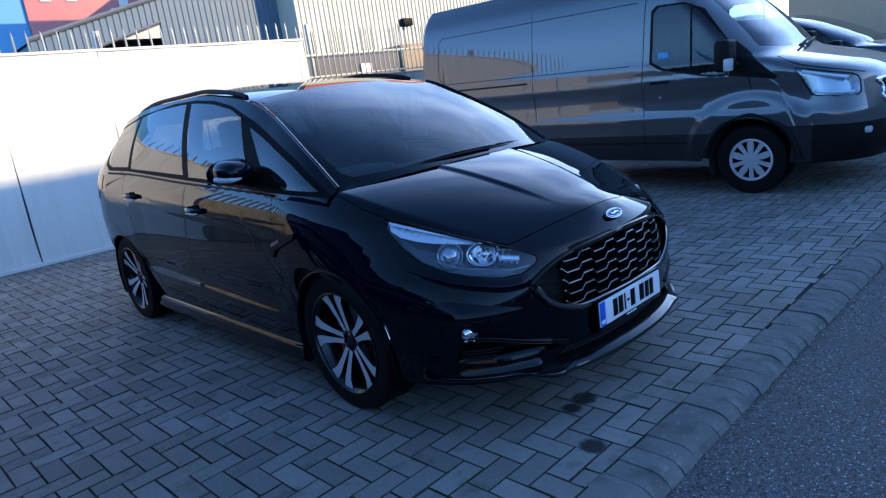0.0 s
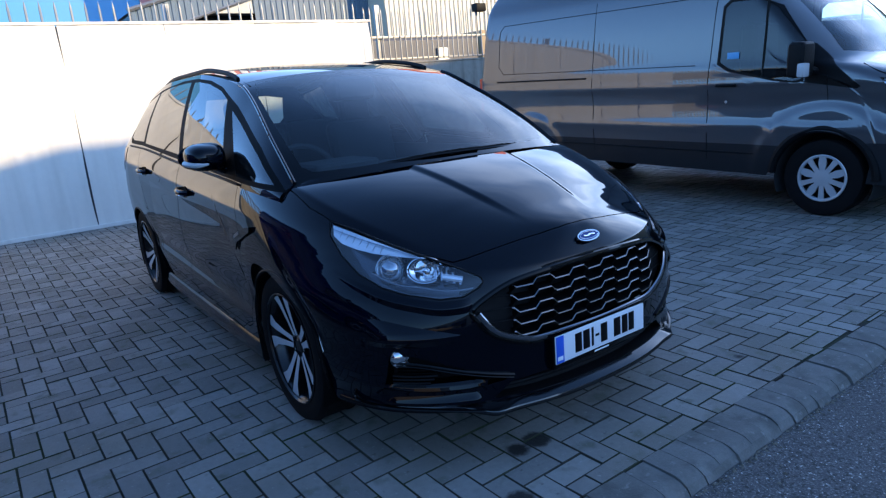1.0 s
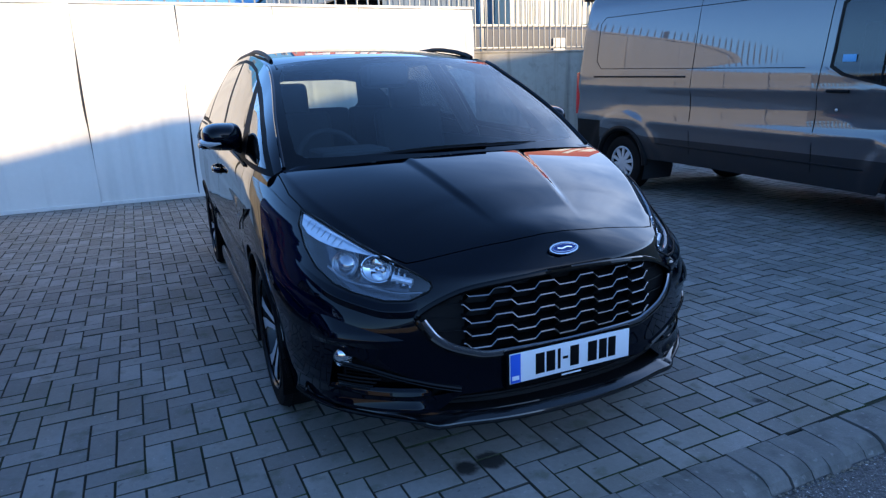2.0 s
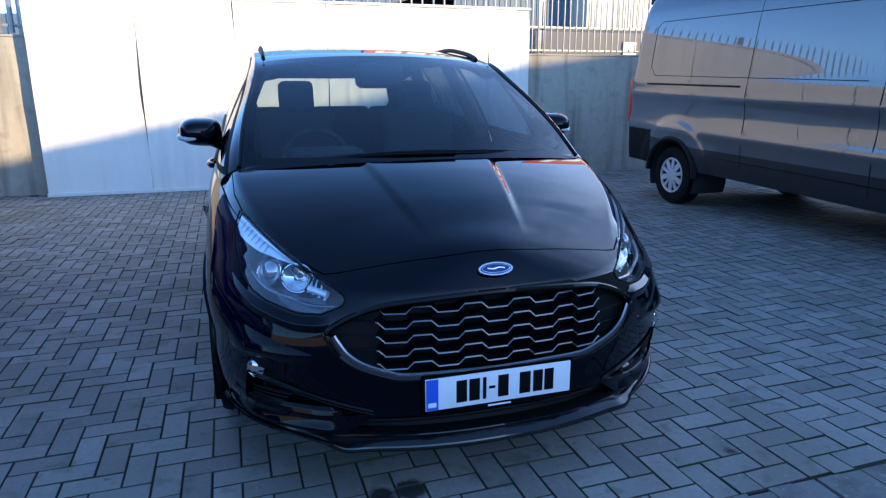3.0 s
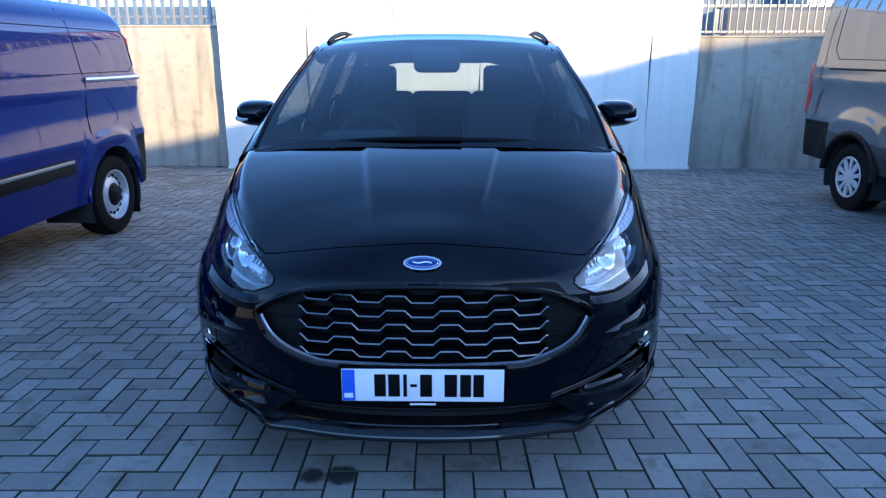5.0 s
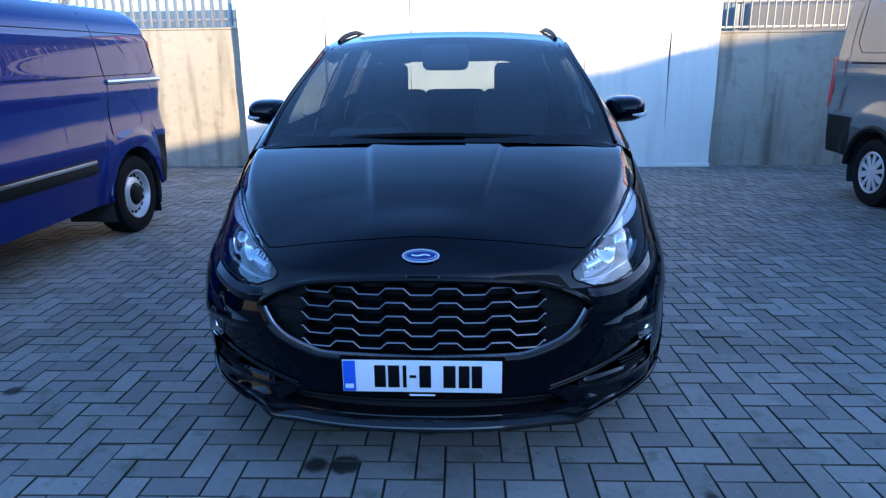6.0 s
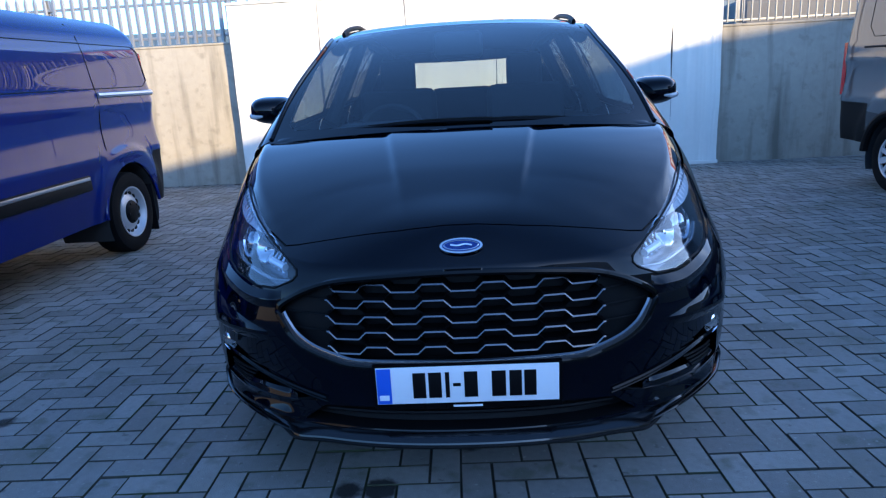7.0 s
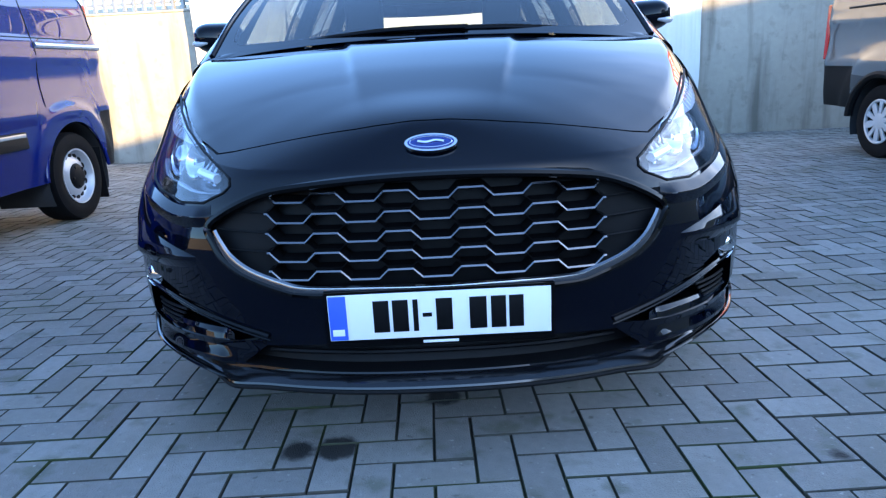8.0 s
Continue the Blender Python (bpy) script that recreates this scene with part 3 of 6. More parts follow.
part("core", boxed(-34, -2.5, 15.1, 26, 0, 3.0), M_BLUECLAD, left_shed)

lean = empty("lean_to", "dark grey lean-to against the warehouse", "shed")
part("lean_wall", soften(boxed(5.6, 9.3, 12.0, 15, 0, 2.72), 0.15, 3), M_DARKSHED, lean)
part("pale_door", boxed(7.9, 8.25, 11.95, 11.996, 0.4, 2.45, 0.01), M_GALV, lean)
bricks = empty("tan_block_store", "tan block-built store beside the lean-to", "store")
part("store_wall", boxed(9.32, 12.5, 11.9, 15, 0, 2.85, 0.02), M_TAN, bricks)

# plain walls out of view, added to close the yard and shape reflections
for nm, x0, x1, h, mat, words in (("wall_east", 26.0, 26.4, 7.0, M_TANWALL, "plain tan wall out of view, added for the reflections"), ("wall_west", -11.4, -11.0, 1.4, M_TANWALL, "plain tan wall out of view, added for the reflections")):
    tagged(part(nm, boxed(x0, x1, -27.9, 7.9, -0.1, h, 0.02), mat), words, "wall", kind="structure")

# an unseen building added behind the viewer, its roofline shaped to shade the yard
caster = empty("showroom", "long rendered unseen building with a sloping parapet, added to shade the yard", "building")
CASTER_Y = -28.0
run = (WALL_Y - 0.1 - CASTER_Y) / -math.cos(SUN_AZ)
shift, rise = run * math.sin(SUN_AZ), run * math.tan(SUN_EL)
# wanted edge of the shade on the north wall, carried back to the roofline
SHADE_EDGE = [(-9.0, -0.45), (-3.3, 0.66), (-1.0, 1.10), (0.2, 1.10), (2.2, 1.44), (3.6, 1.78), (6.0, 2.1), (14, 2.6)]
ROOF = [(x + shift, z + rise) for x, z in SHADE_EDGE]
ROOF += [(ROOF[-1][0], 0), (-45, 0), (-45, 4.2), (ROOF[0][0], 4.2)]
part("facade", prism(ROOF, Matrix(((1, 0, 0, 0), (0, 0, -1, CASTER_Y), (0, 1, 0, 0), (0, 0, 0, 1))), 14), M_WALLWARM, caster, smooth=False)
# dark panes of the added building, out of view as well
for k in range(9):
    x = -30 + 7.5 * k
    win = part("shop_window", boxed(x, x + 5.6, CASTER_Y + 0.01, CASTER_Y + 0.07, 0.3, 3.2, 0.01), M_DARKGLASS, caster, "dark window on the added building")
    part("window_bar", boxed(x + 2.75, x + 2.85, CASTER_Y + 0.075, CASTER_Y + 0.10, 0.3, 3.2, 0.004), M_PLASTIC, win)

# ---- the black people carrier ----
HUB_F, HUB_R, HUB_Z, ARCH_R = 0.966, 3.815, 0.335, 0.362
f_yf = spline((0.15, 0.05), (0.225, -0.026), (0.30, -0.002), (0.36, 0.008), (0.5, 0.004), (0.65, 0.008), (0.72, 0.015), (0.78, 0.05), (0.86, 0.13), (1.0, 0.3))
f_D = spline((0.15, 0.74), (0.3, 0.8), (0.5, 0.8), (0.65, 0.92), (0.76, 1.08), (0.9, 1.1), (1.0, 1.1))
f_shoulder = spline((0.0, 0.83), (1.0, 0.88), (2.3, 0.945), (3.4, 1.01), (4.7, 1.05))
f_edge = spline((0.0, 0.735), (0.10, 0.742), (0.387, 0.83), (0.72, 0.918), (1.0, 0.985), (1.5, 1.03), (2.5, 1.085), (3.5, 1.15), (4.7, 1.18))


def half_width(y, z):
    zs = f_shoulder(y)
    if z > zs:
        return 0.937 - 0.034 * min((z - zs) / 0.12, 2.5) ** 1.6
    d = zs - z
    w = 0.953 - (0.016 * (1 - d / 0.22) ** 1.5 if d < 0.22 else 0.05 * ((d - 0.22) / 0.48) ** 1.7) - 0.012 * math.exp(-((z - 0.50) / 0.07) ** 2)
    if 1.3 < y < 3.5:
        # pressed crease low on the doors and a softer one below the handles
        fade = min(1.0, (y - 1.3) / 0.25, (3.5 - y) / 0.25)
        low, high = 0.40 + 0.035 * (y - 1.4), 0.845 + 0.045 * (y - 1.4)
        w += fade * (0.016 / (1 + math.exp(max(-30, min(30, (z - low) / 0.009)))) - 0.005)
        w -= fade * 0.009 / (1 + math.exp(max(-30, min(30, (z - high) / 0.009)))) - 0.004 * fade
    return w


def contour(s, z):
    """Plan of the body at height z: s from 0 at the nose, past 1 where the flank begins, to 4 at the tail."""
    yf, D = f_yf(z), f_D(z)
    if s <= 1:
        a, n = s * math.pi / 2, 2.25 + 0.35 * max(0, min(1, (0.8 - z) / 0.25)) - 0.30 * max(0, min(1, (0.34 - z) / 0.08))
        y = yf + D * (1 - math.cos(a) ** (2 / n))
        x = half_width(max(y, 0.4), z) * math.sin(a) ** (2 / n)
        return x, y
    if s <= 3:
        y = yf + D + (s - 1) / 2 * (3.95 - yf - D)
        return half_width(y, z), y
    a = (s - 3) * math.pi / 2
    return half_width(3.95, z) * max(0.0, math.cos(a)) ** 0.55, 3.95 + 0.80 * math.sin(a) ** 0.9


@functools.lru_cache(None)
def top_edge(s):
    z = 0.8
    for _ in range(12):
        z = 0.5 * z + 0.5 * f_edge(contour(s, z)[1])
    return z


def arch(y):
    z = 0.175 if y > 0.6 else 0.228
    for h in (HUB_F, HUB_R):
        if abs(y - h) < ARCH_R:
            z = max(z, HUB_Z + math.sqrt(ARCH_R**2 - (y - h) ** 2))
    return z


def flank(side):
    def f(s, v):
        zt = top_edge(s)
        yb = contour(s, 0.5)[1]
        z = arch(yb) + (zt - arch(yb)) * v
        x, y = contour(s, z)
        return (side * x, y, z)
    return f


NOSE_Y = contour(0, top_edge(0))[1]
hood_c = spline((NOSE_Y, top_edge(0)), (0.055, 0.785), (0.112, 0.84), (0.3, 0.912), (0.5, 0.982), (0.7, 1.042), (0.87, 1.083))


def hood_fn(u, w):
    """u: from the nose (0) back to the windscreen (1); w: -1 to 1 across."""
    s = S_PILLAR * u
    zt = top_edge(s)
    x, y = contour(s, zt)
    k = abs(w)
    yc = NOSE_Y + (0.84 - NOSE_Y) * u ** 1.1
    yy = yc + (y - yc) * k ** 2.2
    e = 1 - k ** 2.4
    ridge = 0.15 + 0.16 * yy
    bulge = max(0.0, min(1.0, (ridge + 0.016 - x * k) / 0.032)) * max(0.0, min(1.0, (yy - 0.12) / 0.35))
    zz = zt + (hood_c(yc) - zt) * e + 0.009 * (bulge * bulge * (3 - 2 * bulge) - 1) * min(1.0, max(0.0, (yy - 0.1) / 0.3))
    rise = max(0.0, min(1.0, (u - 0.45) / 0.55))
    zz += 0.060 * k**3 * rise * rise * (3 - 2 * rise) * min(1.0, (1 - k) / 0.07)
    return (math.copysign(x, w) * k, yy, zz)


S_PILLAR = min(steps(0.5, 1.5, 400), key=lambda s: abs(contour(s, top_edge(s))[1] - 0.98))
t_z = spline((0.98, 1.045), (1.2, 1.19), (1.6, 1.405), (1.83, 1.50), (2.2, 1.568), (2.6, 1.605), (3.2, 1.605), (3.8, 1.56), (4.3, 1.46), (4.72, 1.32))
t_x = spline((0.98, 0.795), (1.2, 0.77), (1.83, 0.675), (2.6, 0.665), (3.5, 0.66), (4.3, 0.635), (4.72, 0.615))


def screen_fn(t, w):
    k = abs(w)
    ys, yc = 0.98 + t * (1.86 - 0.98), 0.84 + t * (1.90 - 0.84)
    zs, zc = t_z(ys), 1.083 + (1.555 - 1.083) * t + 0.03 * math.sin(math.pi * t)
    e = k ** 2.2
    return (math.copysign(t_x(ys), w) * k, yc + (ys - yc) * e, zc + (zs - zc) * e)


def roof_fn(t, w):
    k = abs(w)
    ys, yc = 1.86 + t * (3.95 - 1.86), 1.90 + t * (4.32 - 1.90)
    zc = t_z(ys) + 0.045
    e = k ** 2.6
    return (math.copysign(t_x(ys), w) * k, yc + (ys - yc) * e, zc + (t_z(ys) - zc) * e)



def house(side):
    """Glasshouse flank and tailgate, from the belt line up to the roof's edge."""
    def f(s, v):
        z0 = top_edge(s)
        x0, y0 = contour(s, z0)
        if s <= 3:
            x1, y1, z1 = t_x(y0), y0, t_z(y0)
        else:
            a = (s - 3) * math.pi / 2
            k = max(0.0, math.cos(a)) ** 0.55
            x1, y1, z1 = t_x(3.95) * k, 4.32 - 0.37 * k ** 2.6, t_z(3.95) + 0.045 * (1 - k ** 2.6)
        b = 0.022 * math.sin(math.pi * v)
        return (side * (x0 + (x1 - x0) * v + b * (s <= 3)), y0 + (y1 - y0) * v + b * (s > 3), z0 + (z1 - z0) * v)
    return f


def nose_y(x, z):
    """How far back the front of the car lies at x and height z."""
    y = 0.1
    n = 2.25 + 0.35 * max(0, min(1, (0.8 - z) / 0.25)) - 0.30 * max(0, min(1, (0.34 - z) / 0.08))
    for _ in range(3):
        a = math.asin(min(1.0, abs(x) / half_width(max(y, 0.4), z)) ** (n / 2))
        y = f_yf(z) + f_D(z) * (1 - math.cos(a) ** (2 / n))
    return y


def on_nose(x, z, out=0.0):
    d = Vector((nose_y(x + 0.004, z) - nose_y(x - 0.004, z), -0.008, 0)).normalized()
    return Vector((x, nose_y(x, z), z)) + d * out


CORE = (0, 2.3, 0.6)
car = empty("people_carrier", "glossy black people carrier parked on grey block paving", "car")
S_F = [s for s in steps(0, 1, 90) if s < S_PILLAR - 0.003] + [S_PILLAR]
S_SIDE = [s for s in steps(0, 1, 90) if s > S_PILLAR + 0.003] + steps(1, 3, 190)[1:]
S_TAIL = steps(3, 4, 24)[1:]
V = steps(0, 1, 56)
body, cabin = bmesh.new(), bmesh.new()
for sd in (-1, 1):
    sheet(flank(sd), S_F + S_SIDE + S_TAIL, V, body)
    sheet(house(sd), [S_PILLAR] + S_SIDE + S_TAIL, steps(0, 1, 16), cabin)
sheet(hood_fn, [s / S_PILLAR for s in S_F], steps(-1, 1, 150), body)
merged(body), merged(cabin)
roof = sheet(roof_fn, steps(0, 1, 40), steps(-1, 1, 36))
screen = sheet(screen_fn, steps(-0.02, 1, 30), steps(-1, 1, 44))

X, Y, Z = (1, 0, 0), (0, 1, 0), (0, 0, 1)


def corner_axis(sd):
    return (sd * 0.62, 0.78, 0)


# grille opening, headlamps and bumper openings
GRILLE = [(0.0, 0.721), (0.172, 0.716), (0.339, 0.701), (0.426, 0.681), (0.509, 0.643), (0.553, 0.608), (0.538, 0.571), (0.512, 0.533), (0.463, 0.497), (0.386, 0.467), (0.319, 0.452), (0.16, 0.450), (0.0, 0.450)]
GRILLE = GRILLE[:-1] + [(0.0, 0.450)] + [(-a, b) for a, b in GRILLE[-2:0:-1]]
front = lambda c: c.y < 0.4
hole = carve(body, GRILLE, X, Z, front)
hole.free()
LAMP = [(1.012, 0.922), (0.90, 0.895), (0.832, 0.874), (0.70, 0.832), (0.563, 0.789), (0.456, 0.751), (0.395, 0.722), (0.386, 0.706), (0.396, 0.690), (0.451, 0.664), (0.528, 0.662), (0.66, 0.684), (0.745, 0.704), (0.85, 0.746), (0.93, 0.80), (1.0, 0.872)]
lenses = {sd: carve(body, LAMP, corner_axis(sd), Z, lambda c, sd=sd: c.x * sd > 0.3 and c.y < 0.85) for sd in (-1, 1)}
INTAKE = [(-0.43, 0.316), (-0.30, 0.322), (0.30, 0.322), (0.43, 0.316), (0.50, 0.262), (0.30, 0.258), (-0.30, 0.258), (-0.50, 0.262)]
intake = carve(body, INTAKE, X, Z, front)
FOGBAY = [(0.805, 0.462), (0.745, 0.462), (0.66, 0.425), (0.56, 0.384), (0.43, 0.345), (0.45, 0.328), (0.58, 0.314), (0.72, 0.314), (0.822, 0.325)]
bays = {sd: carve(body, [(sd * a, b) for a, b in FOGBAY], X, Z, lambda c, sd=sd: c.y < 0.5 and c.x * sd > 0) for sd in (-1, 1)}

# bonnet, with its shut line
BONNET = [(0.0, 0.105), (0.09, 0.108), (0.18, 0.121), (0.27, 0.141), (0.36, 0.160), (0.44, 0.177), (0.50, 0.190), (0.545, 0.205), (0.60, 0.275), (0.665, 0.358), (0.728, 0.49), (0.79, 0.672), (0.815, 0.80), (0.822, 1.0), (0.0, 1.0)]
BONNET = BONNET[:-1] + [(-a, b) for a, b in BONNET[-2:0:-1]]
upper = lambda c: c.z > 0.70 and c.y < 1.0
bonnet = carve(body, BONNET, X, Y, lambda c: upper(c) and c.z > 0.735)
rim = [(a - math.copysign(0.004, a) * (abs(a) > 0.45), b + 0.004 * (b < 0.3)) for a, b in BONNET]
inner_bonnet = carve(bonnet, rim, X, Y, upper)
part("shut_line", shrunk(bonnet, 0.006, CORE), M_INK, car)
bonnet.free()
part("bonnet", inner_bonnet, M_PAINT, car, "glossy black bonnet with two faint ridges", out=CORE, angle=30)

# doors, with their gaps
FRONT_DOOR = [(1.43, 1.2), (1.405, 0.96), (1.385, 0.75), (1.385, 0.45), (1.43, 0.33), (1.50, 0.30), (2.49, 0.30), (2.525, 0.36), (2.52, 0.80), (2.478, 0.953), (2.44, 1.2)]
REAR_DOOR = [(2.449, 1.2), (2.487, 0.953), (2.529, 0.80), (2.534, 0.36), (2.57, 0.30), (3.20, 0.31), (3.29, 0.45), (3.38, 0.66), (3.47, 0.82), (3.55, 0.95), (3.56, 1.2)]
for sd in (-1, 1):
    for nm, poly in (("front_door", FRONT_DOOR), ("rear_door", REAR_DOOR)):
        side_of = lambda c, sd=sd: c.x * sd > 0.6
        piece = carve(body, poly, Y, Z, side_of)
        cy, cz = sum(p[0] for p in poly) / len(poly), 0.7
        small = [(a + (0.0045 if a < cy else -0.0045), b + (0.0045 if b < 0.5 else 0)) for a, b in poly]
        door = carve(piece, small, Y, Z, side_of)
        part("door_gap", shrunk(piece, 0.006, CORE), M_INK, car)
        piece.free()
        panel = part(nm, door, M_PAINT, car, out=CORE, angle=30)
        # pull handle
        hy, hz = (2.30, 0.937) if nm == "front_door" else (3.36, 1.006)
        hx = half_width(hy, hz)
        arc = [(sd * (hx + 0.004 + 0.036 * math.sin(math.pi * t) ** 0.6), hy - 0.10 + 0.20 * t, hz + 0.008 * t) for t in steps(0, 1, 12)]
        part("door_handle", tube(arc, 0.015, 10, flat=1.15), M_PAINT, panel)
        part("handle_strip", tube([(p[0] + sd * 0.006, p[1], p[2] - 0.013) for p in arc[1:-1]], 0.006, 8), M_CHROME, panel, "chrome strip on the door handle")
        part("handle_cup", lathe([(0.0, 0.0005), (0.055, 0.0015), (0.062, 0.003)], Matrix.Translation((sd * (hx + 0.001), hy, hz)) @ Matrix.Diagonal((sd, 1.0, 0.55, 1)), 24), M_INK, panel)

# side windows
QUARTER = [(3.50, 1.208), (3.86, 1.215), (4.02, 1.25), (4.09, 1.32), (4.12, 1.42), (4.08, 1.455), (3.80, 1.505), (3.53, 1.538)]
REARGLASS = [(2.515, 1.143), (3.44, 1.197), (3.48, 1.541), (3.2, 1.566), (2.80, 1.571), (2.685, 1.568)]
DOORGLASS = [(1.665, 1.092), (2.43, 1.128), (2.60, 1.564), (2.48, 1.558), (2.28, 1.535), (2.05, 1.487), (1.91, 1.435)]
TRIANGLE = [(1.06, 1.048), (1.46, 1.068), (1.79, 1.378), (1.60, 1.30), (1.30, 1.17)]
LITE = [(0.97, 1.02), (1.42, 1.045), (2.45, 1.11), (3.50, 1.18), (3.90, 1.19), (4.07, 1.23), (4.13, 1.32), (4.16, 1.43), (4.11, 1.475), (3.5, 1.558), (2.9, 1.588), (2.55, 1.582), (2.28, 1.555), (2.05, 1.507), (1.75, 1.40), (1.3, 1.20)]
for sd in (-1, 1):
    side_of = lambda c, sd=sd: c.x * sd > 0.42 and c.y < 4.3
    frame_piece = carve(cabin, LITE, Y, Z, side_of)
    for nm, poly in (("quarter_window", QUARTER), ("rear_door_window", REARGLASS), ("front_door_window", DOORGLASS), ("corner_window", TRIANGLE)):
        pane = carve(frame_piece, poly, Y, Z, side_of)
        ob = part(nm, shrunk(pane, 0.0004, CORE), M_PRIVACY if nm in ("quarter_window", "rear_door_window") else M_SIDEGLASS, car, out=CORE)
        pane.free()
        ob.visible_shadow = False
    part("window_surround", frame_piece, M_GRILLE, car, "black window surround and pillars", out=CORE)
    part("belt_moulding", tube([(sd * (half_width(y, f_edge(y)) + 0.002), y, f_edge(y) + 0.012) for y in steps(1.4, 3.9, 40)], 0.007, 6), M_INK, car)

# tailgate window
BACKLIGHT = [(-0.60, 1.17), (-0.63, 1.26), (-0.55, 1.45), (-0.42, 1.478), (0.42, 1.478), (0.55, 1.45), (0.63, 1.26), (0.60, 1.17)]
back_pane = carve(cabin, BACKLIGHT, X, Z, lambda c: c.y > 4.2)
ob = part("tailgate_window", back_pane, M_BACKGLASS, car, out=CORE)
ob.visible_shadow = False
part("cabin_shell", cabin, M_PAINT, car, out=CORE)
part("roof", roof, M_PAINT, car, "glossy black roof", out=CORE)

# windscreen with its black printed border
PANE = [(0.722, 1.108), (0.715, 1.20), (0.685, 1.33), (0.645, 1.445), (0.595, 1.505), (0.3, 1.541), (-0.3, 1.541), (-0.595, 1.505), (-0.645, 1.445), (-0.685, 1.33), (-0.715, 1.20), (-0.722, 1.108), (-0.69, 1.086), (-0.50, 1.088), (-0.30, 1.096), (0.30, 1.096), (0.50, 1.088), (0.69, 1.086)]
pane = carve(screen, PANE, X, Z, lambda c: True)
ob = part("windscreen", pane, M_SCREEN, car, "raked windscreen of faintly tinted glass", out=CORE)
ob.visible_shadow = False
part("screen_border", screen, M_GLOSSBLACK, car, "black screen border", out=CORE)
for sd in (-1, 1):
    part("pillar_trim", tube([(sd * (t_x(y) - 0.004), y, t_z(y) + 0.004) for y in steps(0.985, 1.86, 24)], 0.009, 8), M_PAINT, car)
cowl = lambda dip: lambda u, w: tuple(Vector(hood_fn(1, w)).lerp(Vector(screen_fn(0.01, w)), u) - Vector((0, 0, (0.005 + 0.012 * math.sin(math.pi * u)) * dip)))
part("cowl", sheet(cowl(1), steps(0, 1, 6), steps(-0.5, 0.5, 30)), M_GLOSSBLACK, car, "black scuttle panel", out=CORE)
for w0, w1 in ((-1, -0.5), (0.5, 1)):
    part("cowl_corner", sheet(cowl(0), steps(0, 1, 6), steps(w0, w1, 20)), M_PAINT, car, out=CORE)

part("body_shell", body, M_PAINT, car, "glossy black bodywork", out=CORE, angle=30)

# grille: sunken back, blanked outer fields, five wavy bars, surround
grille = part("grille_back", sheet(lambda u, v: tuple(on_nose(u * 0.57, 0.44 + v * 0.29, -0.055)), steps(-1, 1, 40), steps(0, 1, 8)), M_INK, car, "black recessed grille")


def grille_edge(z):
    """Half width of the opening at height z."""
    xs = []
    for (a0, b0), (a1, b1) in zip(GRILLE, GRILLE[1:]):
        if a0 >= 0 and a1 >= 0 and min(b0, b1) <= z <= max(b0, b1) and b0 != b1:
            xs.append(a0 + (a1 - a0) * (z - b0) / (b1 - b0))
    return max(xs) if xs else 0.0


def wave(x, flip=1):
    """Trapezoid wave with its floors at multiples of the pitch."""
    p = 0.171
    d = abs((x + p / 2) % p - p / 2)
    return flip * min(1.0, max(0.0, (d - 0.034) / 0.022))


for i, zb in enumerate((0.667, 0.620, 0.574, 0.528, 0.483)):
    bm = bmesh.new()
    lim = min(0.405, grille_edge(zb + 0.005) - 0.02)
    xs = sorted({round(v, 4) for v in steps(-lim, lim, 40)} | {round(k * 0.171 + sgn * o, 4) for k in (-2, -1, 0, 1, 2) for sgn in (-1, 1) for o in (0.034, 0.056) if abs(k * 0.171 + sgn * o) < lim})
    rows = []
    for x in xs:
        z = zb + 0.021 * wave(x)
        q = [on_nose(x, z + dz, o) for dz, o in ((-0.004, -0.010), (-0.0015, -0.006), (0.0025, -0.008), (0.012, -0.048), (-0.004, -0.048))]
        rows.append([bm.verts.new(v) for v in q])
    for a, b in zip(rows, rows[1:]):
        for k in range(5):
            bm.faces.new((a[k], a[(k + 1) % 5], b[(k + 1) % 5], b[k])).material_index = int(k > 1)
    part("grille_bar", bm, (M_BAR, M_GRILLE), grille, "wavy satin-edged grille bar", angle=20)
    if i:
        bm = bmesh.new()
        rows = []
        for x in xs:
            z = zb + 0.045 - 0.019 * wave(x)
            rows.append([bm.verts.new(on_nose(x, z + dz, o)) for dz, o in ((-0.0015, -0.016), (0.0015, -0.016), (0.0015, -0.05), (-0.0015, -0.05))])
        for a, b in zip(rows, rows[1:]):
            for k in range(4):
                bm.faces.new((a[k], a[(k + 1) % 4], b[(k + 1) % 4], b[k]))
        part("grille_web", bm, M_GRILLE, grille, angle=20)
for sd in (-1, 1):
    field = sheet(lambda u, v: tuple(on_nose(sd * (0.395 + u * (max(grille_edge(0.458 + v * 0.255), 0.40) - 0.395)), 0.458 + v * 0.255, -0.022 - 0.012 * (1 - u))), steps(0, 1, 14), steps(0, 1, 24))
    part("grille_field", field, M_PLASTIC, grille, "blanked ribbed end of the grille")
    for zb in (0.667, 0.620, 0.574, 0.528):
        e = grille_edge(zb + 0.02) - 0.012
        if e > 0.42:
            pts = [on_nose(sd * x, zb + 0.021 + 0.035 * (x - 0.40), -0.018) for x in steps(0.395, e, 8)]
            part("grille_rib", tube(pts, 0.0024, 6), M_PLASTIC, grille)
loop = [on_nose(a, b, 0.002) for a, b in smooth2(GRILLE, 5)]
part("grille_surround", tube(loop, 0.011, 8, closed=True), M_GLOSSBLACK, grille, "gloss black grille surround")
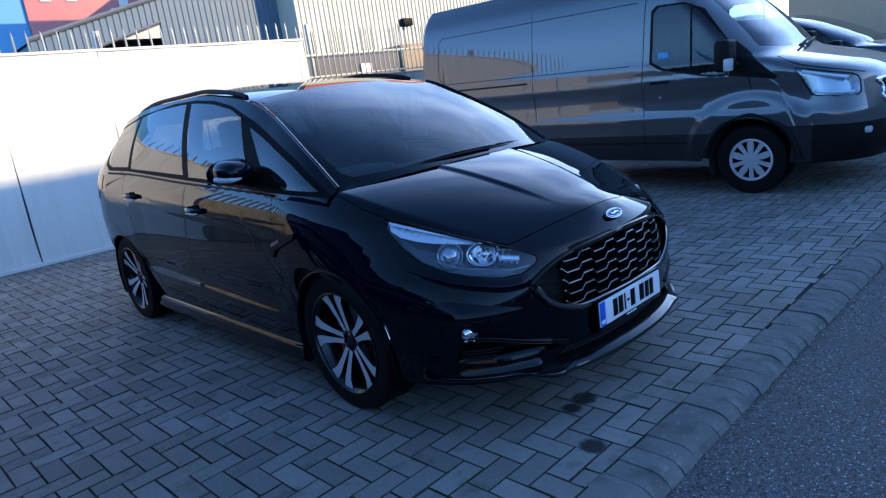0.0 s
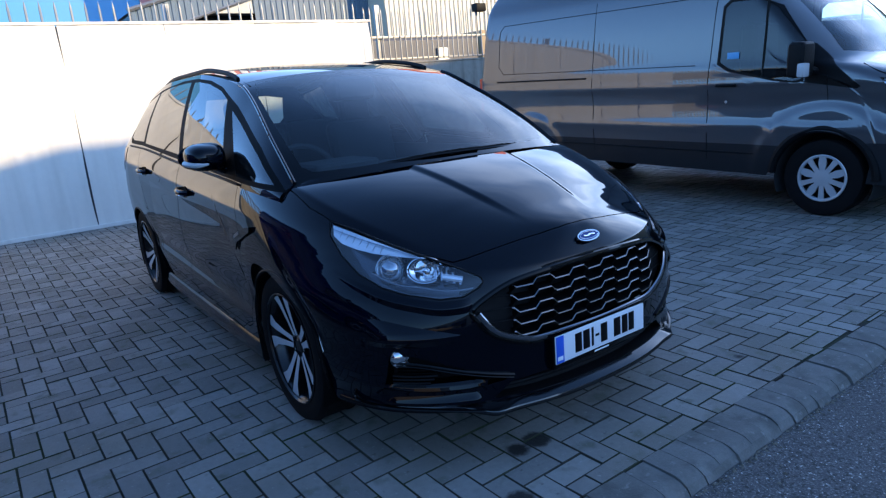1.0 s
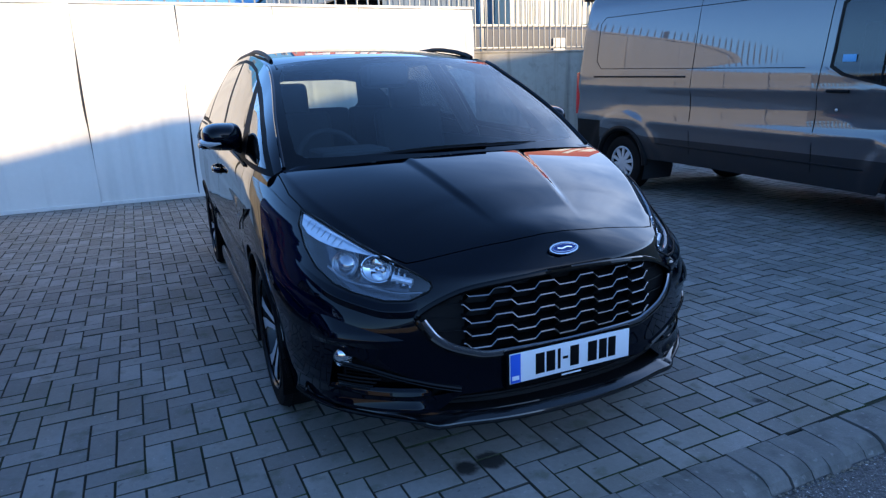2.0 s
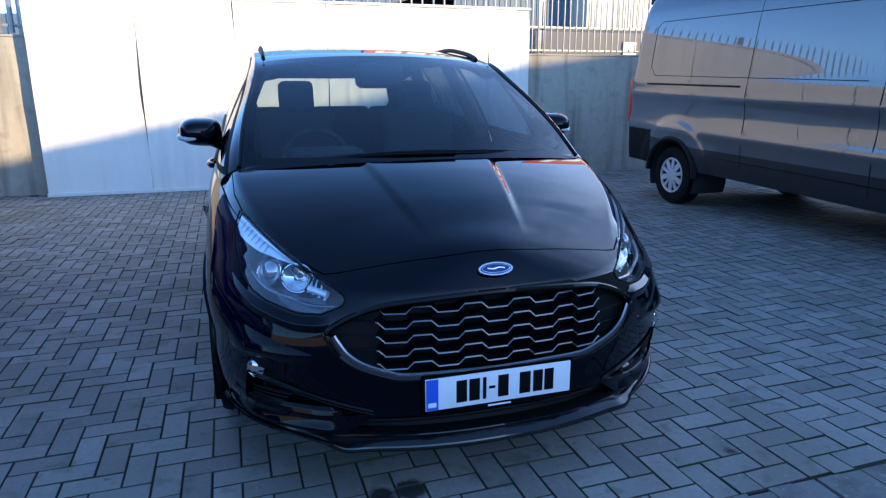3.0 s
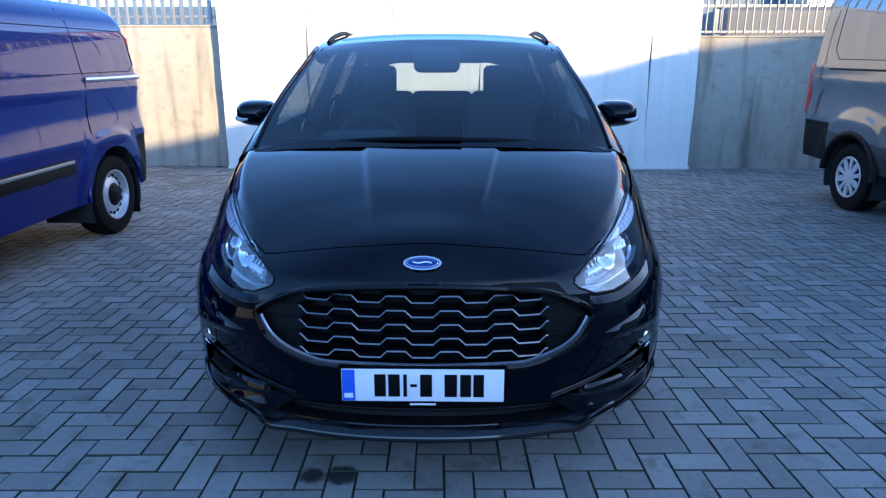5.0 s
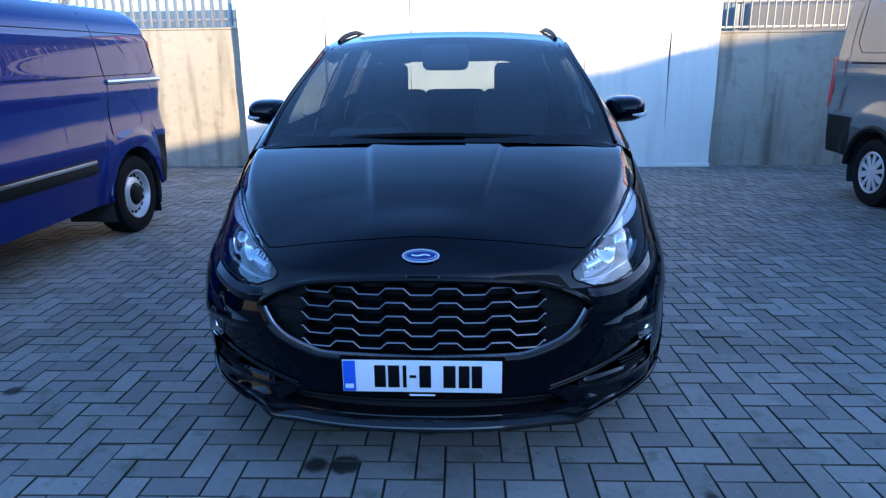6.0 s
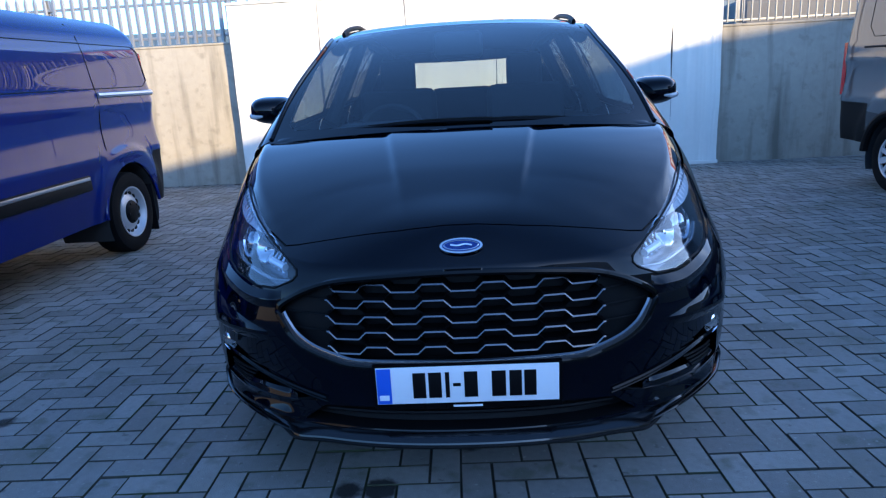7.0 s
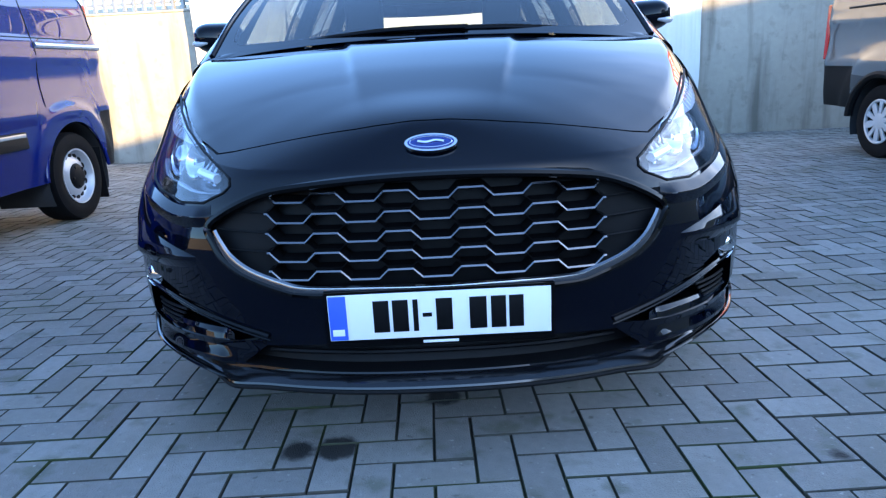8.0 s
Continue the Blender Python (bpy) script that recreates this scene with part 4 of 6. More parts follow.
lower = [on_nose(x, z, 0.004) for x, z in ((a * 0.965, 0.585 + (b - 0.585) * 0.935) for a, b in [(-0.553, 0.60)] + [(-p[0], p[1]) for p in GRILLE[6:12]] + [(0.0, 0.447)] + GRILLE[6:12][::-1] + [(0.553, 0.60)])]
part("grille_chrome", tube(catmull(lower, 5), 0.008, 8, flat=1.5), M_DARKCHROME, grille, "dark chrome lower grille trim")

# headlamps
AXIS = {}
for sd in (-1, 1):
    lens = lenses[sd]
    n = Vector((sd * 0.70, -0.66, 0.28)).normalized()
    AXIS[sd] = n
    lamp = part("headlamp", pocket(lens.copy(), (-sd * 0.045, 0.035, -0.045)), M_LAMPHOUSE, car, "clear headlamp with a round projector and chrome reflector")
    part("lamp_lens", lens, M_LENS, lamp, "clear headlamp lens", out=CORE).visible_shadow = False

    def seat(h, z, depth, sd=sd):
        """A point behind the lens, at h along the corner and height z."""
        best = min(steps(0, 1, 300), key=lambda s: abs(0.62 * contour(s, z)[0] + 0.78 * contour(s, z)[1] - h))
        x, y = contour(best, z)
        return Vector((sd * x, y, z)) - AXIS[sd] * depth

    part("lamp_seal", tube([seat(h, z, -0.0005) for h, z in LAMP], 0.0036, 6, closed=True), M_INK, lamp)
    turn = n.to_track_quat("X", "Z").to_matrix().to_4x4()
    c = Matrix.Translation(seat(0.735, 0.764, 0.035)) @ turn
    part("projector_ring", lathe([(0.043, -0.03), (0.050, 0.0), (0.054, 0.006), (0.059, 0.0), (0.062, -0.03)], c, 40), M_CHROME, lamp, "chrome projector ring")
    part("projector_lens", lathe([(0.0001, 0.018), (0.016, 0.016), (0.030, 0.009), (0.040, -0.004), (0.044, -0.02)], c, 40), M_PROJECTOR, lamp, "clear glass projector")
    c = Matrix.Translation(seat(0.60, 0.758, 0.03)) @ turn
    part("reflector", lathe([(0.0001, -0.035), (0.012, -0.033), (0.03, -0.02), (0.043, 0.004), (0.047, 0.006)], c @ Matrix.Diagonal((1, 1.25, 0.9, 1)), 32), M_CHROME, lamp, "chrome main-beam reflector")
    part("bulb_cap", lathe([(0.0001, 0.01), (0.009, 0.007), (0.011, -0.03)], c, 20), M_CHROME, lamp)
    for r in (0.056,):
        arc = [c @ Vector((0.006 - (r - 0.05) * 0.8, 1.2 * r * math.cos(a), 0.85 * r * math.sin(a))) for a in steps(0.3, 5.4, 30)]
        part("reflector_ring", tube(arc, 0.0035, 6), M_CHROME, lamp)
    strip = [(0.60, 0.792), (0.70, 0.824), (0.832, 0.864), (0.90, 0.884), (0.995, 0.908), (0.985, 0.872), (0.945, 0.846), (0.88, 0.828), (0.80, 0.814), (0.70, 0.803)]
    bm = bmesh.new()
    hi = [bm.verts.new(seat(h, z, 0.007)) for h, z in strip]
    bm.faces.new(hi)
    part("daylight_strip", pocket(bm, -n * 0.02, True), M_DRL, lamp, "pale ribbed daytime light strip")
    for k in range(7):
        h = 0.765 + 0.03 * k
        zt = 0.838 + (h - 0.765) * 0.30
        part("light_rib", tube([seat(h, zt, 0.006), seat(h + 0.012, zt - 0.024, 0.006)], 0.0016, 5), M_SATIN, lamp)
    low = [seat(h, z, 0.02) for h, z in ((0.42, 0.69), (0.50, 0.688), (0.60, 0.703), (0.70, 0.718), (0.80, 0.752))]
    for k in range(5):
        part("chrome_fin", tube([seat(0.475 + 0.022 * k, 0.735 + 0.012 * k, 0.03), seat(0.465 + 0.022 * k, 0.705 + 0.006 * k, 0.022)], 0.005, 6, flat=0.4), M_CHROME, lamp)
    part("lamp_lower_trim", tube(catmull(low, 5), 0.008, 8, flat=0.6), M_DARKCHROME, lamp, "dark chrome lower trim in the headlamp")
    part("indicator", tube([seat(0.46, 0.722, 0.02), seat(0.53, 0.735, 0.02)], 0.012, 8), M_DRL, lamp)

# bumper: intake, fog bays, lip
part("lower_intake", pocket(intake, (0, 0.06, 0)), M_PLASTIC, car, "black lower intake")
part("intake_slat", tube([on_nose(x, 0.292, -0.03) for x in steps(-0.44, 0.44, 24)], 0.006, 6), M_PLASTIC, car)
for sd in (-1, 1):
    n = Vector((sd * 0.5, -0.86, 0)).normalized()
    bay = part("fog_bay", pocket(bays[sd], -n * 0.05), M_GLOSSBLACK, car, "black recessed fog lamp bay")
    fog = lathe([(0.0001, 0.012), (0.016, 0.011), (0.026, 0.006), (0.03, 0.0), (0.033, 0.004), (0.036, -0.02)], Matrix.Translation(on_nose(sd * 0.782, 0.452, -0.006)) @ n.to_track_quat("X", "Z").to_matrix().to_4x4(), 24)
    part("fog_lamp", fog, M_CHROME, bay, "small round fog lamp")
    line = [on_nose(sd * x, z, 0.004) for x, z in ((0.80, 0.44), (0.72, 0.430), (0.62, 0.398), (0.52, 0.368), (0.42, 0.342))]
    part("trim_line", tube(catmull(line, 6), 0.006, 6), M_GLOSSBLACK, bay, "gloss black bumper trim line")
    line = [on_nose(sd * x, z - 0.014, 0.0) for x, z in ((0.80, 0.44), (0.72, 0.430), (0.62, 0.398), (0.52, 0.368), (0.42, 0.342))]
    part("trim_line", tube(catmull(line, 6), 0.003, 6), M_GLOSSBLACK, bay)
    for k in range(6):
        z = 0.375 - 0.014 * k
        part("bay_slat", tube([on_nose(sd * x, z, -0.018) for x in steps(0.68 + 0.012 * k, 0.805, 6)], 0.004, 6), M_PLASTIC, bay)


def nose_patch(name, edge, label, sd, n=26, m=14):
    """A raised panel on the bumper: edge(u) gives (x, z, out) rows from top to bottom, joined by straight facets."""
    rows = [edge(u) for u in steps(0, 1, n)]
    bm = bmesh.new()
    grid = []
    for row in rows:
        line = []
        for (xa, za, oa), (xb, zb, ob_) in zip(row, row[1:]):
            line += [on_nose(sd * (xa + (xb - xa) * t), za + (zb - za) * t, oa + (ob_ - oa) * t) for t in steps(0, 1, m)[:-1]]
        x, z, o = row[-1]
        line.append(on_nose(sd * x, z, o))
        grid.append([bm.verts.new(v) for v in line])
    for a, b in zip(grid, grid[1:]):
        for k in range(len(a) - 1):
            bm.faces.new((a[k], a[k + 1], b[k + 1], b[k]))
    return part(name, bm, M_PAINT, car, label, angle=22, out=CORE)


def shelf_edge(u):
    """From the wheel side in to the grille: a sloping shelf over an undercut."""
    x = 0.86 - 0.26 * u
    top, low = 0.622 - 0.085 * u, 0.520 + 0.002 * u
    o = 0.022 * (1 - u) ** 0.7 * min(1.0, u / 0.22 + 0.02)
    return [(x, top, -0.002), (x, low + 0.010, o), (x, low, o), (x, low - 0.030, -0.003)]


def winglet_edge(u):
    x = 0.845 - 0.325 * u
    rim = min(1.0, u / 0.16 + 0.03, (1 - u) / 0.12 + 0.05)
    return [(x, 0.340, -0.024 * rim - 0.001), (x, 0.330, -0.016 * rim), (x, 0.272, 0.014 * rim), (x, 0.262, 0.015 * rim), (x, 0.248, -0.004)]


f_lamp_foot = spline((0.396, 0.686), (0.451, 0.661), (0.528, 0.659), (0.66, 0.681), (0.745, 0.701), (0.85, 0.743), (0.95, 0.80))


def ledge_edge(u):
    """A narrow ledge that follows the foot of the headlamp out from the grille's corner."""
    x = 0.545 + 0.31 * u
    top = f_lamp_foot(0.62 * x + 0.78 * nose_y(x, 0.68)) - 0.004
    o = 0.011 * min(1.0, u / 0.12 + 0.05, (1 - u) / 0.25 + 0.05)
    return [(x, top, 0.0006), (x, top - 0.022, o), (x, top - 0.025, o), (x, top - 0.055, -0.002)]


for sd in (-1, 1):
    nose_patch("lamp_ledge", ledge_edge, "gloss black ledge under the headlamp", sd)
    nose_patch("bumper_shelf", shelf_edge, "gloss black bumper shelf below the headlamp", sd)
    nose_patch("bumper_winglet", winglet_edge, "gloss black lower bumper winglet", sd)
    run = [on_nose(sd * x, z, o) for x, z, o in ((0.876, 0.302, -0.004), (0.872, 0.275, 0.010), (0.86, 0.258, 0.012), (0.80, 0.250, 0.014), (0.68, 0.246, 0.016), (0.56, 0.234, 0.020), (0.48, 0.224, 0.020))]
    part("corner_lip", tube(catmull(run, 6), 0.008, 8, flat=0.7), M_GLOSSBLACK, car, "gloss black corner lip")


def lip_row(s, drop, fwd):
    z = 0.222 - drop
    x, y = contour(s, 0.24)
    a = s * math.pi / 2
    return x + fwd * math.sin(a), y - fwd * math.cos(a), z


S_LIP = [s for s in steps(0, 1, 70) if contour(s, 0.24)[1] < 0.56]
for nm, prof, mat in (("splitter_blade", ((-0.036, -0.020), (-0.033, -0.006), (-0.012, 0.026), (-0.007, 0.028), (-0.005, 0.0)), M_BLADE), ("splitter_lip", ((-0.005, 0.0), (-0.003, 0.024), (0.002, 0.027), (0.008, 0.024), (0.016, -0.05)), M_PLASTIC)):
    bm = bmesh.new()
    rows = []
    full = [(-1, s) for s in S_LIP[::-1]] + [(1, s) for s in S_LIP[1:]]
    for sd, s in full:
        xx = contour(s, 0.24)[0]
        fade = 1.0 if nm == "splitter_lip" else max(0.0, min(1.0, (0.60 - xx) / 0.12))
        rise = max(0.0, min(1.0, (xx - 0.49) / 0.16))
        dip = -0.024 * rise * rise * (3 - 2 * rise)
        q = []
        for d, f in prof:
            x, y, z = lip_row(s, d + dip if nm == "splitter_lip" else d * (0.35 + 0.65 * fade) + dip, f * (0.45 + 0.55 * fade) * (1.0 - 0.75 * max(0.0, min(1.0, (xx - 0.5) / 0.2))) + (0.018 * math.exp(-((xx - 0.50) / 0.055) ** 2) if f > 0.01 else 0.0))
            q.append(bm.verts.new((sd * x, y, z)))
        rows.append(q)
    for a, b in zip(rows, rows[1:]):
        for k in range(len(prof) - 1):
            bm.faces.new((a[k], a[k + 1], b[k + 1], b[k]))
    part(nm, bm, mat, car, "black front splitter", angle=25)

# number plate on its holder
plate = part("plate_holder", boxed(-0.27, 0.27, -0.010, 0.04, 0.322, 0.463, 0.004), M_GLOSSBLACK, car)
part("number_plate", boxed(-0.26, 0.26, -0.015, -0.0105, 0.343, 0.455, 0.002), M_WHITEPLATE, plate, "white number plate with a blue band")
part("country_band", boxed(-0.258, -0.217, -0.0165, -0.0152, 0.345, 0.453, 0.0004), M_BLUEPLATE, plate, "blue country band")
for x0, x1, z0, z1 in ((-0.155, -0.118, 0.36, 0.438), (-0.110, -0.073, 0.36, 0.438), (-0.062, -0.050, 0.36, 0.438), (-0.040, -0.018, 0.394, 0.404), (-0.008, 0.030, 0.36, 0.438), (0.070, 0.110, 0.36, 0.438), (0.120, 0.155, 0.36, 0.438), (0.162, 0.196, 0.36, 0.438)):
    part("plate_mark", boxed(x0, x1, -0.0165, -0.0152, z0, z1, 0.0004), M_INK, plate)
part("band_mark", boxed(-0.252, -0.224, -0.0178, -0.0166, 0.356, 0.372, 0.0004), M_WHITEPLATE, plate)
part("dealer_mark", boxed(-0.042, 0.042, -0.0122, -0.0102, 0.328, 0.334, 0.0004), M_WHITEPLATE, plate)

# oval badge
bt = Matrix.Translation((0, 0.048, 0.785)) @ pose(0, 0, 0, 48, 0, 0)
ell = lambda a, b, n=40: [(a * math.cos(k * math.tau / n), b * math.sin(k * math.tau / n)) for k in range(n)]
badge = part("badge", soften(prism(ell(0.060, 0.0245), bt, 0.010), 0.003), M_CHROME, car, "oval chrome and blue badge")
part("badge_field", soften(prism(ell(0.053, 0.0190), bt @ Matrix.Translation((0, 0, 0.0095)), 0.002), 0.0008), M_BADGEBLUE, badge, "dark blue oval field")
part("badge_line", tube([bt @ Vector((a, b, 0.0115)) for a, b in ell(0.048, 0.0150)], 0.0011, 5, closed=True), M_CHROME, badge)
part("badge_mark", tube([bt @ Vector((0.030 * t, 0.002 * math.sin(4 * t), 0.012)) for t in steps(-1, 1, 20)], 0.0042, 6), M_CHROME, badge)

# door mirrors
for sd in (-1, 1):
    bm = bmesh.new()
    bmesh.ops.create_icosphere(bm, subdivisions=4, radius=1.0)
    for v in bm.verts:
        x, y, z = v.co
        flat = 0.35 if y > 0 else 1.0
        w = 1.0 - 0.12 * x
        sx = math.copysign(abs(x) ** 0.62, x)
        sz = math.copysign(abs(z) ** 0.70, z)
        up = 0.074 if z > 0 else 0.066
        v.co = (sd * (0.966 + 0.101 * sx), 1.665 + 0.140 * y * flat - 0.02 * sx, 1.160 + up * w * sz + 0.006 * sx)
    cap = part("door_mirror", bm, M_PAINT, car, "black door mirror with an indicator strip")
    ind = [(sd * x, y, z) for x, y, z in ((0.985, 1.522, 1.138), (1.018, 1.532, 1.137), (1.042, 1.555, 1.138), (1.060, 1.592, 1.141), (1.067, 1.640, 1.145))]
    part("indicator_strip", tube(catmull(ind, 5), [0.004 + 0.010 * min(1, t * 3) for t in steps(0, 1, 20)], 8), M_INDICATOR, cap, "pale indicator strip")
    part("mirror_glass", lathe([(0.0001, 0.0), (0.9, 0.0), (1.0, -0.01)], Matrix.Translation((sd * 0.975, 1.712, 1.165)) @ pose(0, 0, 0, 0, 0, 90) @ Matrix.Diagonal((0.01, 0.105, 0.066, 1)), 32), M_CHROME, cap)
    part("mirror_arm", tube([(sd * 0.868, 1.63, 1.085), (sd * 0.895, 1.645, 1.095), (sd * 0.935, 1.66, 1.112)], [0.026, 0.022, 0.024], 10, flat=0.7), M_GLOSSBLACK, cap)

# roof rails
for sd in (-1, 1):
    run = [(sd * (t_x(y) - 0.045), y, t_z(y) + 0.010 + 0.013 * min(1, (y - 1.98) / 0.24, (3.72 - y) / 0.30) ** 0.6 if 1.98 < y < 3.72 else t_z(y) + 0.008) for y in steps(1.98, 3.72, 40)]
    part("roof_rail", tube(run, 0.0105, 10, flat=1.35), M_PLASTIC, car, "black roof rail")

# wipers
for pts in (((-0.64, 0.955, 1.050), (-0.45, 0.905, 1.078), (-0.15, 0.856, 1.096), (0.12, 0.850, 1.095)), ((0.68, 0.965, 1.048), (0.52, 0.925, 1.070), (0.25, 0.868, 1.090), (-0.05, 0.853, 1.090))):
    w = part("wiper", tube(catmull(pts, 6), 0.006, 6), M_GLOSSBLACK, car, "black windscreen wiper")
    part("wiper_blade", tube([Vector(p) + Vector((0.01, 0.008, 0.006)) for p in catmull(pts[1:], 6)], 0.004, 6, flat=1.8), M_RUBBER, w)

# sills
for sd in (-1, 1):
    pts = steps(1.36, 3.44, 30)
    bm = bmesh.new()
    rows = [[bm.verts.new((sd * (half_width(y, 0.25) + dx), y, z)) for dx, z in ((-0.06, 0.150), (0.0, 0.152), (0.012, 0.162), (0.016, 0.180), (0.010, 0.235), (0.0, 0.250))] for y in pts]
    for a, b in zip(rows, rows[1:]):
        for k in range(5):
            bm.faces.new((a[k], a[k + 1], b[k + 1], b[k]))
    part("side_skirt", bm, M_PAINT, car, "black side skirt")

# fender vent
for sd in (-1, 1):
    q = [(1.455, 0.735), (1.44, 0.79), (1.30, 0.845), (1.175, 0.865), (1.19, 0.84), (1.30, 0.80), (1.39, 0.765), (1.42, 0.725)]
    m = Matrix.Translation((sd * 0.951, 0, 0)) @ Matrix(((0, 0, sd, 0), (1, 0, 0, 0), (0, 1, 0, 0), (0, 0, 0, 1)))
    part("fender_vent", soften(prism(q, m, 0.007), 0.002), M_GLOSSBLACK, car, "gloss black fender vent")
    part("vent_mark", soften(prism([(1.42, 0.782), (1.41, 0.80), (1.33, 0.828), (1.335, 0.812)], m, 0.0085), 0.001), M_SATIN, car, "silver mark on the fender vent")

# tail lamps
for sd in (-1, 1):
    bm = sheet(lambda u, v: (lambda p: (p[0] * 1.004, p[1], p[2]))(flank(sd)(3.05 + 0.35 * u, 0.80 + 0.19 * v)), steps(0, 1, 12), steps(0, 1, 6))
    part("tail_lamp", bm, M_TAIL, car, "red tail lamp")


# wheels
def spoke_pair(m, bm):
    """A twin spoke of an alloy wheel, from the hub out to the rim, in the local y-z plane."""
    for k in (-1, 1):
        q = [(0.048, k * 0.003), (0.052, k * 0.028), (0.12, k * 0.038), (0.19, k * 0.057), (0.236, k * 0.094), (0.246, k * 0.030), (0.20, k * 0.018), (0.12, k * 0.011)]
        base = [bm.verts.new(m @ Vector((0.008 - 0.035 * (1 - r / 0.23), r * 1.0, t))) for r, t in q]
        low = [bm.verts.new(m @ Vector((-0.035 - 0.03 * (1 - r / 0.23), r, t * 0.9))) for r, t in q]
        f = bm.faces.new(base)
        f.material_index = 0
        for i in range(len(q)):
            j = (i + 1) % len(q)
            g = bm.faces.new((base[i], low[i], low[j], base[j]))
            g.material_index = 1


def car_wheel(name, label):
    """Alloy wheel with its tyre, about the local x axis, with the outer face towards +x."""
    w = empty(name, label, "wheel")
    I = Matrix.Identity(4)
    tyre = part("tyre", lathe([(0.248, -0.10), (0.268, -0.106), (0.300, -0.110), (0.325, -0.104), (0.335, -0.085), (0.337, 0.0), (0.335, 0.085), (0.325, 0.102), (0.300, 0.108), (0.268, 0.104), (0.250, 0.098)], I, 72), M_RUBBER, w, "black rubber tyre")
    bm = bmesh.new()
    for k in range(60):
        a = k * math.tau / 60
        for side in (-1, 1):
            r = Matrix.Rotation(a + (0.05 if side > 0 else 0), 4, "X")
            prism([(-0.006, -0.026), (0.006, -0.026), (0.006, 0.026), (-0.006, 0.026)], r @ Matrix.Translation((side * 0.074, 0.334, 0)) @ pose(0, 0, 0, -90, 0, 90 + side * 12), 0.0045, bm)
    part("tread", bm, M_RUBBER, tyre, smooth=False)
    rim = part("rim", lathe([(0.246, -0.09), (0.232, -0.085), (0.222, 0.03), (0.234, 0.082), (0.248, 0.095), (0.254, 0.098), (0.254, 0.105), (0.247, 0.107), (0.240, 0.098)], I, 72), M_DARKALLOY, w, "dark alloy rim")
    for k in range(5):
        bm = bmesh.new()
        spoke_pair(Matrix.Rotation(k * math.tau / 5 + 0.3, 4, "X") @ Matrix.Translation((0.082, 0, 0)), bm)
        part("spoke", bm, (M_MACHINED, M_DARKALLOY), rim, "machined silver twin spoke", smooth=False)
    part("hub_cap", lathe([(0.0001, 0.062), (0.026, 0.061), (0.032, 0.056), (0.056, 0.050), (0.060, 0.02)], I, 40), M_DARKALLOY, rim)
    for k in range(5):
        r = Matrix.Rotation((k + 0.5) * math.tau / 5 + 0.3, 4, "X")
        part("wheel_nut", lathe([(0.0001, 0.062), (0.008, 0.060), (0.010, 0.04)], r @ Matrix.Translation((0, 0.055, 0)), 6), M_CHROME, rim)
    part("brake_disc", lathe([(0.06, -0.02), (0.158, -0.02), (0.160, -0.03), (0.158, -0.04), (0.06, -0.04)], I, 48), M_SATIN, w, "grey brake disc")
    part("brake_caliper", soften(boxed(-0.055, 0.012, -0.185, -0.11, -0.075, 0.075), 0.01), M_CALIPER, w, "red brake caliper")
    return w


wheel = car_wheel("wheel", "black tyre on a five-twin-spoke machined alloy wheel")
wheel.parent = car
places = [(-1, HUB_F), (-1, HUB_R), (1, HUB_F), (1, HUB_R)]
for i, (sd, y) in enumerate(places):
    m = pose(sd * 0.825, y, HUB_Z, 14 + 33 * i, 0, 0 if sd > 0 else 180)
    if i == 0:
        wheel.matrix_basis = m
    else:
        copy_thing(wheel, m)

# wheel wells and floor
for sd in (-1, 1):
    for y in (HUB_F, HUB_R):
        bm = bmesh.new()
        ring = [(y + (ARCH_R + 0.004) * math.cos(a), HUB_Z + (ARCH_R + 0.004) * math.sin(a)) for a in steps(-0.45, math.pi + 0.45, 28)]
        rows = [[bm.verts.new((sd * x, a, b)) for x in (0.60, half_width(y, 0.6) - 0.008)] for a, b in ring]
        for p, q in zip(rows, rows[1:]):
            bm.faces.new((p[0], p[1], q[1], q[0]))
        part("wheel_well", bm, M_GRILLE, car)
        lipring = [(sd * (half_width(y + (ARCH_R) * math.cos(a), HUB_Z + ARCH_R * math.sin(a)) - 0.001), y + ARCH_R * math.cos(a), HUB_Z + ARCH_R * math.sin(a)) for a in steps(-0.2, math.pi + 0.2, 30)]
        part("arch_lip", tube(lipring, 0.007, 6), M_INK, car)
part("underbody", boxed(-0.56, 0.56, 0.16, 4.6, 0.235, 0.34, 0.03), M_GRILLE, car)
part("underbody", boxed(-0.86, 0.86, 1.38, 3.40, 0.17, 0.30, 0.02), M_GRILLE, car)
part("bulkhead", boxed(-0.75, 0.75, 0.62, 0.66, 0.3, 0.84, 0.01), M_INTERIOR, car)

# cabin
part("dashboard", soften(boxed(-0.80, 0.80, 1.02, 1.62, 0.62, 1.03), 0.06, 3), M_INTERIOR, car, "dark dashboard")
part("instrument_hood", soften(boxed(-0.56, -0.20, 1.25, 1.55, 1.0, 1.085), 0.03, 3), M_INTERIOR, car)
wheel_m = Matrix.Translation((-0.38, 1.78, 0.98)) @ pose(0, 0, 0, 65, 0, 0)
part("steering_wheel", tube([wheel_m @ Vector((0.185 * math.cos(a), 0.185 * math.sin(a), 0)) for a in steps(0, math.tau, 40)[:-1]], 0.016, 10, closed=True), M_INTERIOR, car, "dark steering wheel")
part("wheel_hub", soften(prism(ell(0.10, 0.07, 20), wheel_m @ Matrix.Translation((0, 0, -0.02)), 0.03), 0.01), M_INTERIOR, car)


